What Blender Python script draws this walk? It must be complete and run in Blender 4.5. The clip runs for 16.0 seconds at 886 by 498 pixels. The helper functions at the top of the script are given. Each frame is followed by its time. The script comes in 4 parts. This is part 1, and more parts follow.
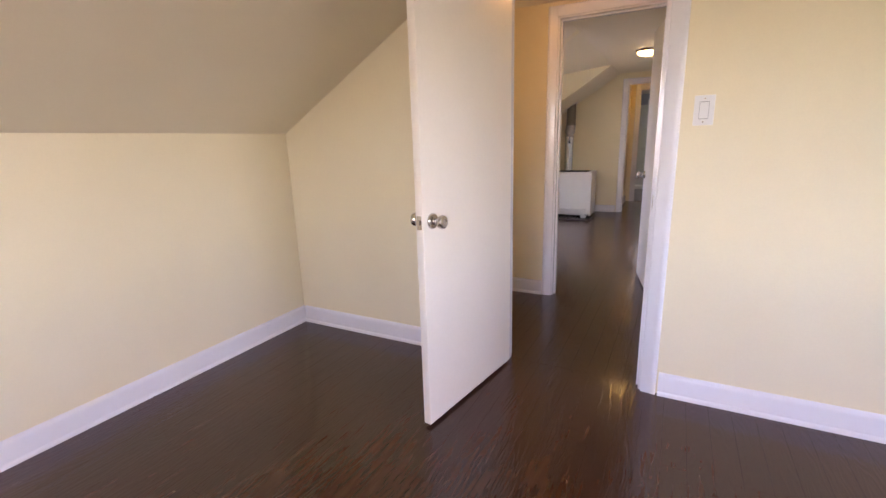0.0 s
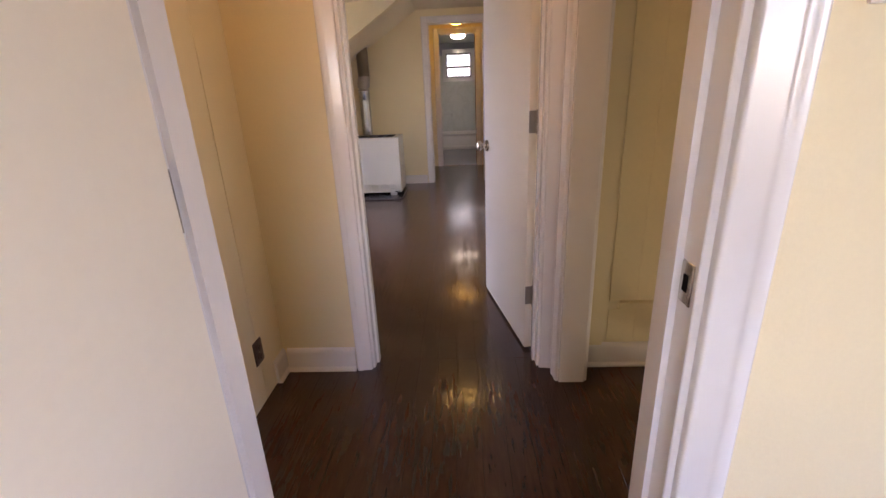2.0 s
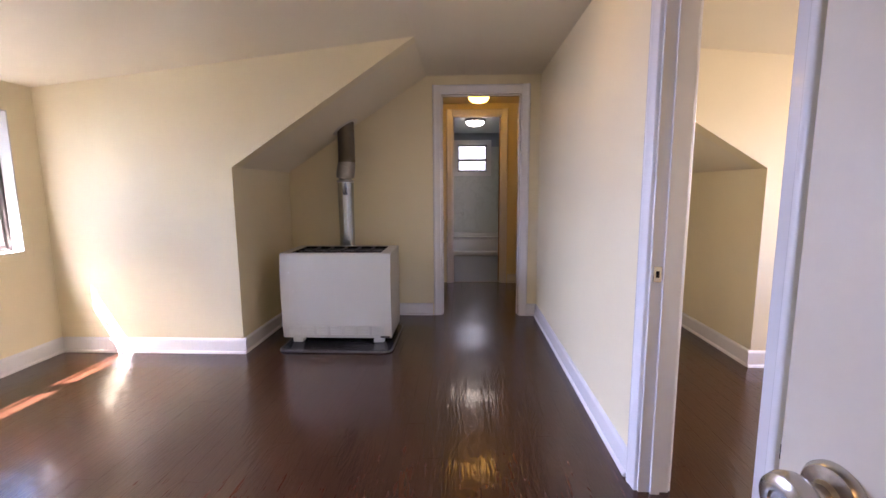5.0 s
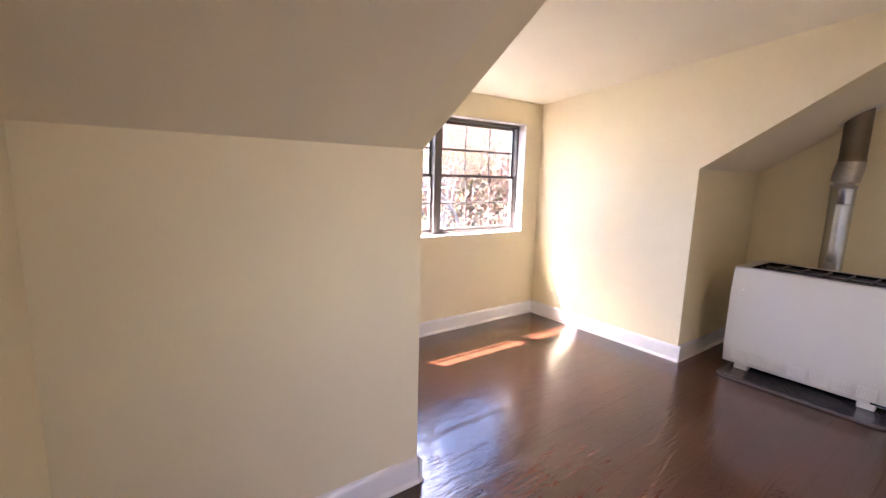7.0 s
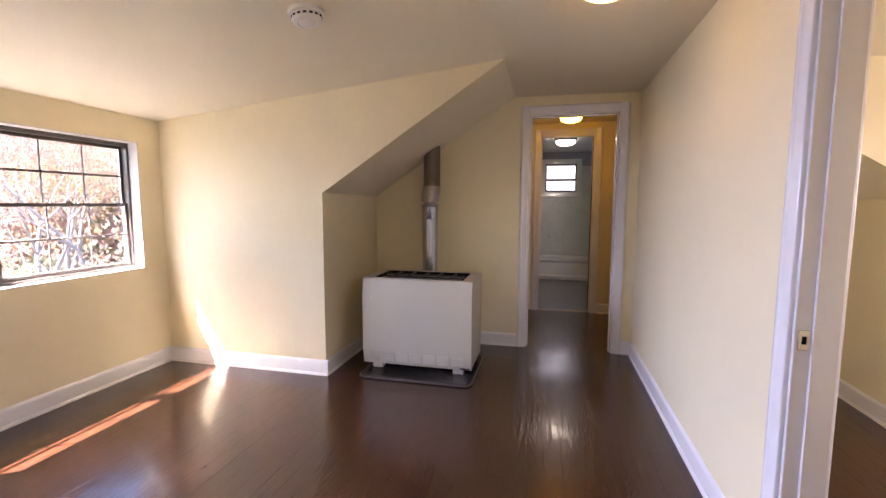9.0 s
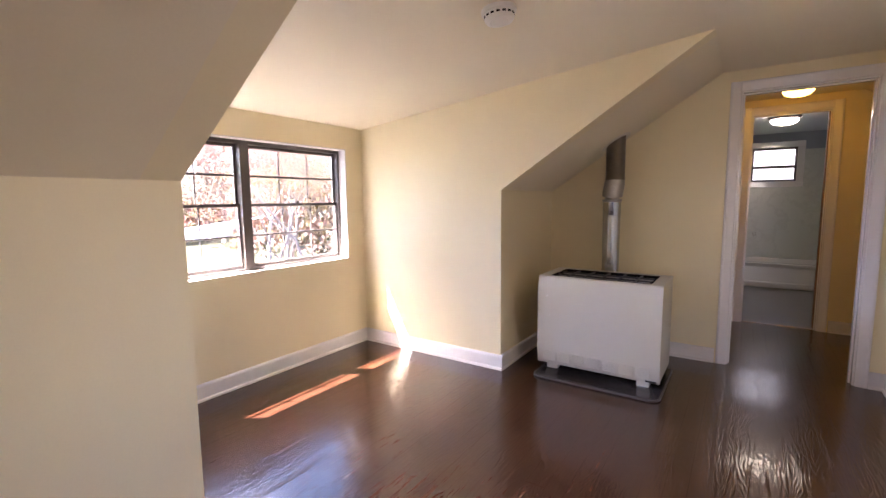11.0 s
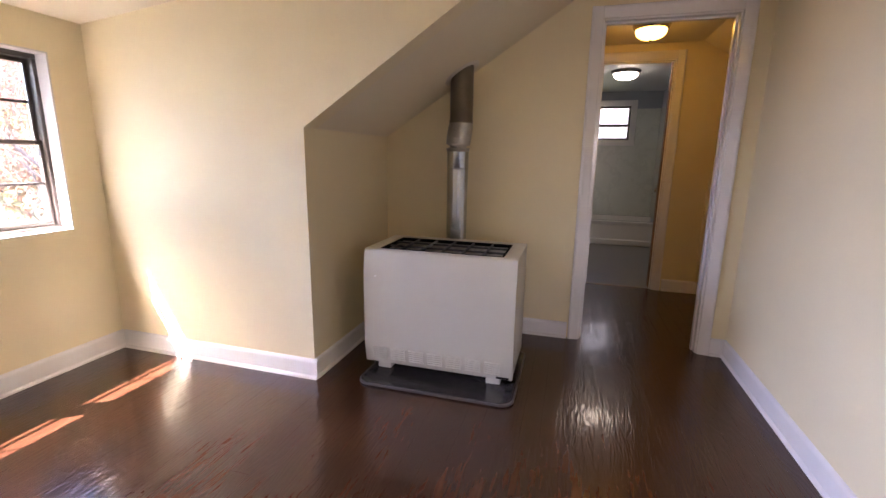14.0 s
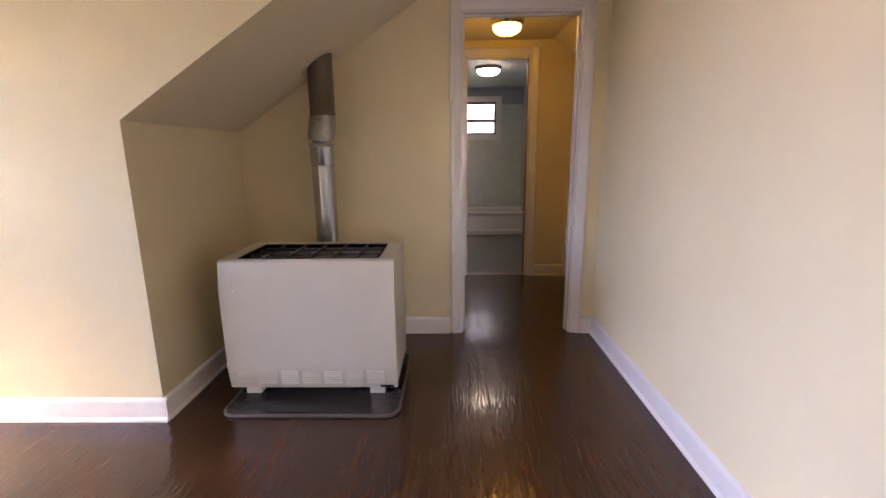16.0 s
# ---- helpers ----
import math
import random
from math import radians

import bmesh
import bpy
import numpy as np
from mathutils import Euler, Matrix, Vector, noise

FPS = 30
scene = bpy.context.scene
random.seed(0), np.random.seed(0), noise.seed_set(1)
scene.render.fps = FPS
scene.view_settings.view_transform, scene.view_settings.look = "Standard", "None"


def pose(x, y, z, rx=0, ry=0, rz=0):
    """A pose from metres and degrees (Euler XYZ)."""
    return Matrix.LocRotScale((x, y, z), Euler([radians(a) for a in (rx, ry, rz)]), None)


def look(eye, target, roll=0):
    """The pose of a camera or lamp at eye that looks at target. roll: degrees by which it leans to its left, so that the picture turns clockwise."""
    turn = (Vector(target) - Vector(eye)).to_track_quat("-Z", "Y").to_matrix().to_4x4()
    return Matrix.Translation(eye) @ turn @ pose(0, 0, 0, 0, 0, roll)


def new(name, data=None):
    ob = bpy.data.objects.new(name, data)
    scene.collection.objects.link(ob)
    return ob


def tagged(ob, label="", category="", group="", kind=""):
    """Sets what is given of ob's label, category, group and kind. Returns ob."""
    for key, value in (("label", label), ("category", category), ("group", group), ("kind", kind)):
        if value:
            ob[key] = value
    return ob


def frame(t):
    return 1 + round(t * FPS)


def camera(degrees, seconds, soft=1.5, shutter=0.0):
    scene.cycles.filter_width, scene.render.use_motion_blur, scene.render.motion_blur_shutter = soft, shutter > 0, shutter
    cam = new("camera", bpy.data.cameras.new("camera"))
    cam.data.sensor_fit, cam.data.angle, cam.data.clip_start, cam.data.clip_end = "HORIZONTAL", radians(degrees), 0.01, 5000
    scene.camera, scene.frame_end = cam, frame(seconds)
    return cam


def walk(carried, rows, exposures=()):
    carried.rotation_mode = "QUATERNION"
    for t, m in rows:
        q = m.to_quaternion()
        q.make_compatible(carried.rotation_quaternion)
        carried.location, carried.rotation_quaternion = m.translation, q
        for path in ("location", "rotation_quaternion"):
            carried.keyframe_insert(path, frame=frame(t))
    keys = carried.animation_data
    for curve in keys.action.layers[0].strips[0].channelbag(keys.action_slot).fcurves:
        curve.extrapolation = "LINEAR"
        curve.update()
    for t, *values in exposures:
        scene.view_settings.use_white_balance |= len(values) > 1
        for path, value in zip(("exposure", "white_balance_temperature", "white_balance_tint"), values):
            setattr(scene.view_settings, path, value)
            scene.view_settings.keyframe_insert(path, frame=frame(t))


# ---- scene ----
cam = camera(90.1, 16.0)
PATH = [
    (0, (0.266, 0.304, 1.249), (-0.645, 2.022, 0.781), -1.7),
    (0.5, (0.134, 0.63, 1.246), (-0.47, 2.485, 0.806), -1.9),
    (1, (-0.017, 1.024, 1.269), (-0.356, 2.947, 0.837), -2.1),
    (1.5, (-0.048, 1.509, 1.274), (-0.257, 3.434, 0.774), -2.8),
    (2, (-0.13, 1.99, 1.217), (-0.228, 3.872, 0.554), -2.5),
    (2.5, (-0.124, 2.332, 1.177), (-0.21, 4.166, 0.386), -2.4),
    (3, (-0.148, 2.756, 1.164), (-0.236, 4.602, 0.402), -2.6),
    (3.2, (-0.157, 2.897, 1.173), (-0.265, 4.768, 0.475), -3.3),
    (5.3, (-0.378, 4.243, 1.248), (-0.485, 6.223, 0.987), 0.4),
    (5.5, (-0.391, 4.254, 1.267), (-0.722, 6.207, 0.992), 0.7),
    (6, (-0.444, 4.211, 1.294), (-1.419, 5.93, 0.985), 1.0),
    (6.5, (-0.562, 4.072, 1.276), (-2.023, 5.397, 0.945), 1.7),
    (7, (-0.582, 4.083, 1.289), (-2.16, 5.267, 0.963), 1.7),
    (7.5, (-0.563, 4.143, 1.284), (-1.932, 5.568, 0.975), 1.6),
    (8, (-0.509, 4.222, 1.287), (-1.463, 5.953, 0.982), 0.9),
    (8.2, (-0.482, 4.243, 1.284), (-1.236, 6.071, 0.983), 0.8),
    (10.3, (-0.288, 4.397, 1.346), (-0.652, 6.36, 1.233), 0.1),
    (10.5, (-0.384, 4.331, 1.334), (-0.962, 6.241, 1.199), 0.1),
    (11, (-0.491, 4.323, 1.315), (-1.611, 5.965, 1.095), -0.6),
    (11.3, (-0.688, 4.441, 1.305), (-1.912, 6.001, 1.038), -1.2),
    (11.5, (-0.768, 4.558, 1.309), (-2.033, 6.081, 1.031), -1.1),
    (11.8, (-0.85, 4.702, 1.301), (-2.167, 6.172, 0.98), -0.9),
    (12.1, (-0.86, 4.823, 1.284), (-2.307, 6.148, 0.897), -0.5),
    (12.5, (-0.785, 4.928, 1.265), (-2.357, 6.083, 0.825), -0.3),
    (12.8, (-0.716, 5.11, 1.237), (-2.16, 6.425, 0.805), -0.2),
    (13, (-0.725, 5.158, 1.242), (-1.947, 6.684, 0.817), 0.2),
    (13.5, (-0.674, 5.262, 1.257), (-1.398, 7.081, 0.847), 0.7),
    (14, (-0.666, 5.275, 1.25), (-1.208, 7.156, 0.841), 0.9),
    (14.5, (-0.671, 5.277, 1.253), (-1.199, 7.16, 0.836), 0.9),
    (15, (-0.692, 5.299, 1.247), (-1.198, 7.188, 0.832), 0.5),
    (15.5, (-0.697, 5.32, 1.248), (-1.063, 7.242, 0.831), 0.0),
    (16, (-0.626, 5.425, 1.231), (-0.663, 7.38, 0.814), -0.6),
]
EXPOSURES = [(t, stops, warmth, 31) for t, stops, warmth in (
    (0, 4.85, 6150), (0.5, 4.75, 6150), (1.0, 4.62, 6250), (1.5, 4.5, 6700), (2.0, 4.85, 6350), (2.5, 5.5, 7700), (3.0, 5.86, 5600), (3.2, 5.82, 5850),
    (5.3, 4.66, 5850), (6, 4.82, 6150), (6.5, 5.02, 6100), (7.5, 5.05, 6100), (8.2, 4.98, 6150), (10.3, 4.62, 6300), (11, 4.85, 6150), (11.5, 4.95, 6100), (12.5, 4.68, 6150), (14.5, 4.82, 6250), (15.5, 4.86, 6350), (16, 4.86, 6450))]
walk(cam, [(t, look(eye, target, roll)) for t, eye, target, roll in PATH], EXPOSURES)

# ---- world, sun and large lights ----
SUN_WAY = Vector((0.56, 0.43, -1.0)).normalized()
world = bpy.data.worlds.new("sky")
scene.world = world
world.use_nodes = True
wn = world.node_tree.nodes
sky = wn.new("ShaderNodeTexSky")
sky.sky_type, sky.sun_disc = "NISHITA", False
sky.dust_density, sky.ozone_density = 0.25, 0.4
sky.sun_elevation = math.asin(-SUN_WAY.z)
sky.sun_rotation = math.atan2(-SUN_WAY.x, -SUN_WAY.y)
world.node_tree.links.new(sky.outputs[0], wn["Background"].inputs[0])
wn["Background"].inputs[1].default_value = 0.072
sun = new("sun", bpy.data.lights.new("sun", "SUN"))
sun.data.energy, sun.data.angle, sun.data.color = 4.0, radians(0.5), (1.0, 0.93, 0.82)
sun.matrix_world = look((-20, -16, 36), Vector((-20, -16, 36)) + SUN_WAY)


def fill_light(name, eye, target, w, h, watts, colour):
    lamp = new(name, bpy.data.lights.new(name, "AREA"))
    lamp.data.shape, lamp.data.size, lamp.data.size_y = "RECTANGLE", w, h
    lamp.data.energy, lamp.data.color = watts, colour
    lamp.matrix_world = look(eye, target)
    return lamp


WINDOW_WHITE = (1.0, 0.79, 0.69)
BEDROOM_SKY = (1.0, 0.81, 0.80)
# Area lamps added in the window openings stand in for sky light.
fill_light("daylight_bedroom_gable", (-0.05, -1.66, 1.35), (-1.1, 2, 0.0), 0.75, 1.05, 0.46, BEDROOM_SKY).data.spread = radians(125)
fill_light("daylight_bedroom_side", (2.66, 0.6, 1.35), (0, 0.6, -1.1), 1.2, 1.0, 1.0, BEDROOM_SKY).data.spread = radians(122)
fill_light("daylight_side_room", (3.0, 6.1, 1.35), (0, 6.1, 1.1), 1.7, 0.95, 1.25, WINDOW_WHITE)
fill_light("daylight_dormer", (-3.44, 5.85, 1.36), (0, 6.0, -0.15), 1.0, 0.66, 1.15, (0.67, 0.755, 1.0)).data.spread = radians(84)
# Added fill lamp low in the stairwell; no window opens there.
fill_light("fill_stairwell", (2.35, 3.2, -0.55), (0.6, 3.6, -0.3), 0.7, 0.75, 0.6, (1.0, 0.93, 0.70))


# ---- materials ----
def nodes_of(name):
    m = bpy.data.materials.new(name)
    m.use_nodes = True
    n, l = m.node_tree.nodes, m.node_tree.links
    return m, n, l, n["Principled BSDF"]


def ramp(n, l, fac, stops):
    r = n.new("ShaderNodeValToRGB")
    while len(r.color_ramp.elements) < len(stops):
        r.color_ramp.elements.new(0.5)
    for e, (p, c) in zip(r.color_ramp.elements, stops):
        e.position, e.color = p, (*c, 1)
    l.new(fac, r.inputs[0])
    return r.outputs[0]


def noise_of(n, l, scale, detail=4, stretch=(1, 1, 1), rough=0.55, shift=None):
    g = n.new("ShaderNodeNewGeometry")
    vec = g.outputs["Position"]
    if shift:
        add = n.new("ShaderNodeVectorMath")
        l.new(vec, add.inputs[0])
        l.new(shift, add.inputs[1])
        vec = add.outputs[0]
    mp = n.new("ShaderNodeMapping")
    mp.inputs["Scale"].default_value = stretch
    l.new(vec, mp.inputs[0])
    t = n.new("ShaderNodeTexNoise")
    t.inputs["Scale"].default_value, t.inputs["Detail"].default_value, t.inputs["Roughness"].default_value = scale, detail, rough
    l.new(mp.outputs[0], t.inputs[0])
    return t.outputs[0]


def shade(c, k):
    return tuple(min(1, v * k) for v in c)


def paint(name, colour, rough=0.5, vary=0.06, bump=0.15, fine=90, metal=0.0, coat=0.0, wear=None):
    """Paint, plaster, plastic or metal: broad stains, fine grain, roller or cast relief."""
    m, n, l, p = nodes_of(name)
    broad = noise_of(n, l, 1.7, 5)
    col = ramp(n, l, broad, [(0.3, shade(colour, 1 - vary)), (0.7, shade(colour, 1 + vary * 0.6))])
    grain = noise_of(n, l, fine, 3)
    mix = n.new("ShaderNodeMix")
    mix.data_type, mix.blend_type = "RGBA", "MULTIPLY"
    mix.inputs[0].default_value = 1
    l.new(col, mix.inputs[6])
    l.new(ramp(n, l, grain, [(0.3, (1 - vary * 0.7,) * 3), (0.7, (1, 1, 1))]), mix.inputs[7])
    out = mix.outputs[2]
    if wear:
        spots = noise_of(n, l, 14, 6, rough=0.7)
        mx = n.new("ShaderNodeMix")
        mx.data_type = "RGBA"
        l.new(ramp(n, l, spots, [(0.66, (0, 0, 0)), (0.74, (0.8, 0.8, 0.8))]), mx.inputs[0])
        l.new(out, mx.inputs[6])
        mx.inputs[7].default_value = (*wear, 1)
        out = mx.outputs[2]
    l.new(out, p.inputs["Base Color"])
    rr = n.new("ShaderNodeMapRange")
    rr.inputs[3].default_value, rr.inputs[4].default_value = rough * 0.85, min(1, rough * 1.2)
    l.new(broad, rr.inputs[0])
    l.new(rr.outputs[0], p.inputs["Roughness"])
    p.inputs["Metallic"].default_value = metal
    p.inputs["Coat Weight"].default_value = coat
    b = n.new("ShaderNodeBump")
    b.inputs["Strength"].default_value, b.inputs["Distance"].default_value = bump, 0.002
    l.new(grain, b.inputs["Height"])
    l.new(b.outputs[0], p.inputs["Normal"])
    return m


def stained_floor():
    m, n, l, p = nodes_of("dark_stained_floorboards")
    info = n.new("ShaderNodeObjectInfo")
    mul = n.new("ShaderNodeVectorMath")
    mul.operation = "SCALE"
    comb = n.new("ShaderNodeCombineXYZ")
    l.new(info.outputs["Random"], comb.inputs[0])
    l.new(info.outputs["Random"], comb.inputs[1])
    l.new(comb.outputs[0], mul.inputs[0])
    mul.inputs["Scale"].default_value = 23.0
    shift = mul.outputs[0]
    rings = noise_of(n, l, 9.0, 3, (1, 0.12, 1), 0.45, shift)
    sine = n.new("ShaderNodeMath")
    sine.operation = "MULTIPLY"
    sine.inputs[1].default_value = 125
    l.new(rings, sine.inputs[0])
    wave = n.new("ShaderNodeMath")
    wave.operation = "SINE"
    l.new(sine.outputs[0], wave.inputs[0])
    fibre = noise_of(n, l, 46, 3, (1, 0.12, 1), 0.6, shift)
    patch = noise_of(n, l, 3.2, 5, (1, 0.35, 1), 0.6)
    tone = ramp(n, l, fibre, [(0.25, (0.032, 0.0104, 0.0056)), (0.6, (0.059, 0.0226, 0.0112)), (0.85, (0.086, 0.038, 0.0185))])
    each = ramp(n, l, info.outputs["Random"], [(0.0, (0.88, 0.88, 0.88)), (1.0, (1.08, 1.06, 1.05))])
    worn = ramp(n, l, patch, [(0.32, (0.66, 0.64, 0.64)), (0.7, (1.2, 1.2, 1.2))])
    last = tone
    for other in (each, worn):
        mix = n.new("ShaderNodeMix")
        mix.data_type, mix.blend_type = "RGBA", "MULTIPLY"
        mix.inputs[0].default_value = 1
        l.new(last, mix.inputs[6])
        l.new(other, mix.inputs[7])
        last = mix.outputs[2]
    l.new(last, p.inputs["Base Color"])
    rr = n.new("ShaderNodeMapRange")
    rr.inputs[3].default_value, rr.inputs[4].default_value = 0.20, 0.28
    l.new(patch, rr.inputs[0])
    l.new(rr.outputs[0], p.inputs["Roughness"])
    p.inputs["IOR"].default_value = 1.46
    p.inputs["Coat Weight"].default_value, p.inputs["Coat Roughness"].default_value = 0.4, 0.075
    p.inputs["Specular IOR Level"].default_value = 0.42
    add = n.new("ShaderNodeMath")
    add.operation = "MULTIPLY_ADD"
    add.inputs[1].default_value = 1.0
    l.new(wave.outputs[0], add.inputs[0])
    weak = n.new("ShaderNodeMath")
    weak.operation = "MULTIPLY"
    weak.inputs[1].default_value = 0.2
    l.new(fibre, weak.inputs[0])
    l.new(weak.outputs[0], add.inputs[2])
    b = n.new("ShaderNodeBump")
    b.inputs["Strength"].default_value, b.inputs["Distance"].default_value = 0.42, 0.00034
    l.new(add.outputs[0], b.inputs["Height"])
    l.new(b.outputs[0], p.inputs["Normal"])
    l.new(b.outputs[0], p.inputs["Coat Normal"])
    return m


def glowing(name, colour, strength):
    m, n, l, p = nodes_of(name)
    p.inputs["Base Color"].default_value = (0.85, 0.82, 0.75, 1)
    p.inputs["Roughness"].default_value = 0.3
    p.inputs["Emission Color"].default_value = (*colour, 1)
    p.inputs["Emission Strength"].default_value = strength
    return m


def clear_glass(name, rough=0.0):
    m, n, l, p = nodes_of(name)
    p.inputs["Base Color"].default_value = (0.97, 0.99, 0.98, 1)
    p.inputs["Roughness"].default_value = rough
    p.inputs["Transmission Weight"].default_value = 1
    p.inputs["IOR"].default_value = 1.45
    return m


def marble(name):
    m, n, l, p = nodes_of(name)
    warp = noise_of(n, l, 2.4, 7, rough=0.65)
    veins = ramp(n, l, warp, [(0.44, (0.66, 0.70, 0.65)), (0.495, (0.60, 0.64, 0.59)), (0.53, (0.66, 0.70, 0.65)), (0.8, (0.63, 0.67, 0.62))])
    l.new(veins, p.inputs["Base Color"])
    p.inputs["Roughness"].default_value = 0.22
    return m


def leafy(name, dark, light, between=()):
    m, n, l, p = nodes_of(name)
    g = n.new("ShaderNodeNewGeometry")
    l.new(ramp(n, l, g.outputs["Random Per Island"], [(0.0, dark), *between, (1.0, light)]), p.inputs["Base Color"])
    p.inputs["Roughness"].default_value = 0.6
    thin, both = n.new("ShaderNodeBsdfTranslucent"), n.new("ShaderNodeMixShader")
    l.new(p.inputs["Base Color"].links[0].from_socket, thin.inputs[0])
    both.inputs[0].default_value = 0.65
    l.new(p.outputs[0], both.inputs[1])
    l.new(thin.outputs[0], both.inputs[2])
    l.new(both.outputs[0], n["Material Output"].inputs[0])
    return m


def courses(name, brick, joint, bw=0.21, bh=0.075):
    m, n, l, p = nodes_of(name)
    g = n.new("ShaderNodeTexCoord")
    sep, mp, flat = n.new("ShaderNodeSeparateXYZ"), n.new("ShaderNodeCombineXYZ"), n.new("ShaderNodeMath")
    l.new(g.outputs["Object"], sep.inputs[0])
    l.new(sep.outputs[0], flat.inputs[0])
    l.new(sep.outputs[1], flat.inputs[1])
    l.new(flat.outputs[0], mp.inputs[0])
    l.new(sep.outputs[2], mp.inputs[1])
    t = n.new("ShaderNodeTexBrick")
    t.inputs["Color1"].default_value, t.inputs["Color2"].default_value = (*brick, 1), (*shade(brick, 0.75), 1)
    t.inputs["Mortar"].default_value = (*joint, 1)
    t.inputs["Scale"].default_value, t.inputs["Mortar Size"].default_value = 1.0, 0.012
    t.inputs["Brick Width"].default_value, t.inputs["Row Height"].default_value = bw, bh
    l.new(mp.outputs[0], t.inputs[0])
    l.new(t.outputs[0], p.inputs["Base Color"])
    p.inputs["Roughness"].default_value = 0.8
    b = n.new("ShaderNodeBump")
    b.inputs["Strength"].default_value, b.inputs["Distance"].default_value = 0.5, 0.01
    b.invert = True
    l.new(t.outputs["Fac"], b.inputs["Height"])
    l.new(b.outputs[0], p.inputs["Normal"])
    return m


CREAM = paint("cream_wall_paint", (0.82, 0.73, 0.50), 0.55, 0.035, 0.16, 140)
CEIL = paint("cream_ceiling_paint", (0.80, 0.725, 0.55), 0.62, 0.03, 0.2, 120)
PANEL = paint("cream_panel_paint", (0.78, 0.68, 0.42), 0.45, 0.04, 0.15, 60)
TRIM = paint("white_gloss_trim_paint", (0.80, 0.79, 0.80), 0.20, 0.03, 0.05, 24, coat=0.2)
SILL = paint("flat_white_sill_paint", (0.66, 0.65, 0.64), 0.75, 0.06, 0.1, 24)
SILL.node_tree.nodes["Principled BSDF"].inputs["Specular IOR Level"].default_value = 0.2
DOOR = paint("off_white_door_paint", (0.82, 0.77, 0.66), 0.38, 0.03, 0.1, 60)
FLOOR = stained_floor()
UNDER = paint("dark_subfloor", (0.02, 0.012, 0.008), 0.7)
NICKEL = paint("satin_nickel", (0.55, 0.52, 0.47), 0.24, 0.05, 0.05, 200, metal=1.0)
STEEL = paint("hinge_steel", (0.34, 0.31, 0.28), 0.38, 0.12, 0.1, 120, metal=1.0)
GALV = paint("galvanised_sheet_steel", (0.52, 0.55, 0.59), 0.19, 0.2, 0.12, 26, metal=1.0)
GALV_DULL = paint("dull_weathered_sheet_steel", (0.42, 0.405, 0.385), 0.40, 0.15, 0.15, 26, metal=1.0)
GALV_OLD = paint("brown_grey_old_sheet_steel", (0.24, 0.22, 0.20), 0.42, 0.15, 0.15, 26, metal=1.0)
ENAMEL = paint("beige_heater_enamel", (0.54, 0.515, 0.44), 0.36, 0.03, 0.1, 160, coat=0.15)
# Also the black for hollows: grille cavity, latch holes and slots.
BLACK = paint("black_grille_and_hollows", (0.006, 0.006, 0.007), 0.9, 0.1)
BLACK.node_tree.nodes["Principled BSDF"].inputs["Specular IOR Level"].default_value = 0.05
GRILLE = paint("grey_grille_bars", (0.085, 0.085, 0.09), 0.5, 0.1, metal=0.3)
MAT_GREY = paint("dark_grey_floor_mat", (0.044, 0.040, 0.040), 0.22, 0.3, 0.6, 30, wear=(0.12, 0.11, 0.11))
MAT_LIP = paint("scuffed_mat_edge", (0.085, 0.078, 0.076), 0.3, 0.3, 0.6, 30, wear=(0.34, 0.32, 0.31))
BRONZE = paint("bronze_window_aluminium", (0.13, 0.11, 0.098), 0.42, 0.15, 0.1, 80, metal=0.3)
PLASTER = paint("rough_pale_plaster_patch", (0.74, 0.70, 0.62), 0.8, 0.1, 0.6, 40)
GLASS = clear_glass("window_glass")
PLASTIC = paint("white_plastic", (0.80, 0.78, 0.74), 0.3, 0.02, 0.05)
BROWN_PLASTIC = paint("brown_plastic_plate", (0.09, 0.05, 0.035), 0.4, 0.08)
MARBLE = marble("pale_marble_panel")
PORCELAIN = paint("white_enamel", (0.80, 0.80, 0.78), 0.12, 0.02, 0.02, coat=0.4)
BLUE = paint("blue_grey_bath_paint", (0.34, 0.38, 0.45), 0.5, 0.04)
TILE = paint("grey_bath_floor_vinyl", (0.20, 0.20, 0.20), 0.3, 0.12, 0.2, 30)
BARE_WOOD = paint("unpainted_door_edge_wood", (0.22, 0.11, 0.05), 0.5, 0.2, 0.2, 60)
GLOW_MAIN = glowing("lit_frosted_bowl_warm", (1.0, 0.60, 0.14), 0.65)
GLOW_HALL = glowing("lit_frosted_bowl_amber", (1.0, 0.52, 0.065), 0.6)
GLOW_LANDING = glowing("lit_frosted_bowl_orange", (1.0, 0.52, 0.16), 0.75)
GLOW_BATH = glowing("lit_frosted_bowl_white", (1.0, 0.88, 0.62), 0.8)
BRICK = courses("red_brick_courses", (0.15, 0.036, 0.030), (0.20, 0.15, 0.14))
SIDING = paint("pale_house_siding", (0.22, 0.21, 0.21), 0.6, 0.05)
ROOF_PALE = paint("pale_shingle_roof", (0.09, 0.09, 0.10), 0.8, 0.12, 0.5, 12)
ROOF_GREY = paint("grey_shingle_roof", (0.032, 0.031, 0.032), 0.8, 0.15, 0.5, 12)
ROOF_PINK = paint("faded_red_shingle_roof", (0.044, 0.028, 0.026), 0.8, 0.12, 0.5, 12)
ROOF_BLUE = paint("blue_grey_roof_edge", (0.08, 0.115, 0.17), 0.6, 0.08)
BARGE = paint("white_barge_board", (0.26, 0.26, 0.28), 0.5, 0.05)
GRASS = paint("spring_lawn", (0.036, 0.040, 0.010), 0.9, 0.25, 0.6, 25)
ROAD = paint("worn_asphalt", (0.06, 0.06, 0.06), 0.85, 0.2, 0.6, 30)
CAR_PAINT = paint("white_car_paint", (0.30, 0.30, 0.31), 0.25, 0.03, 0.02, coat=0.5)
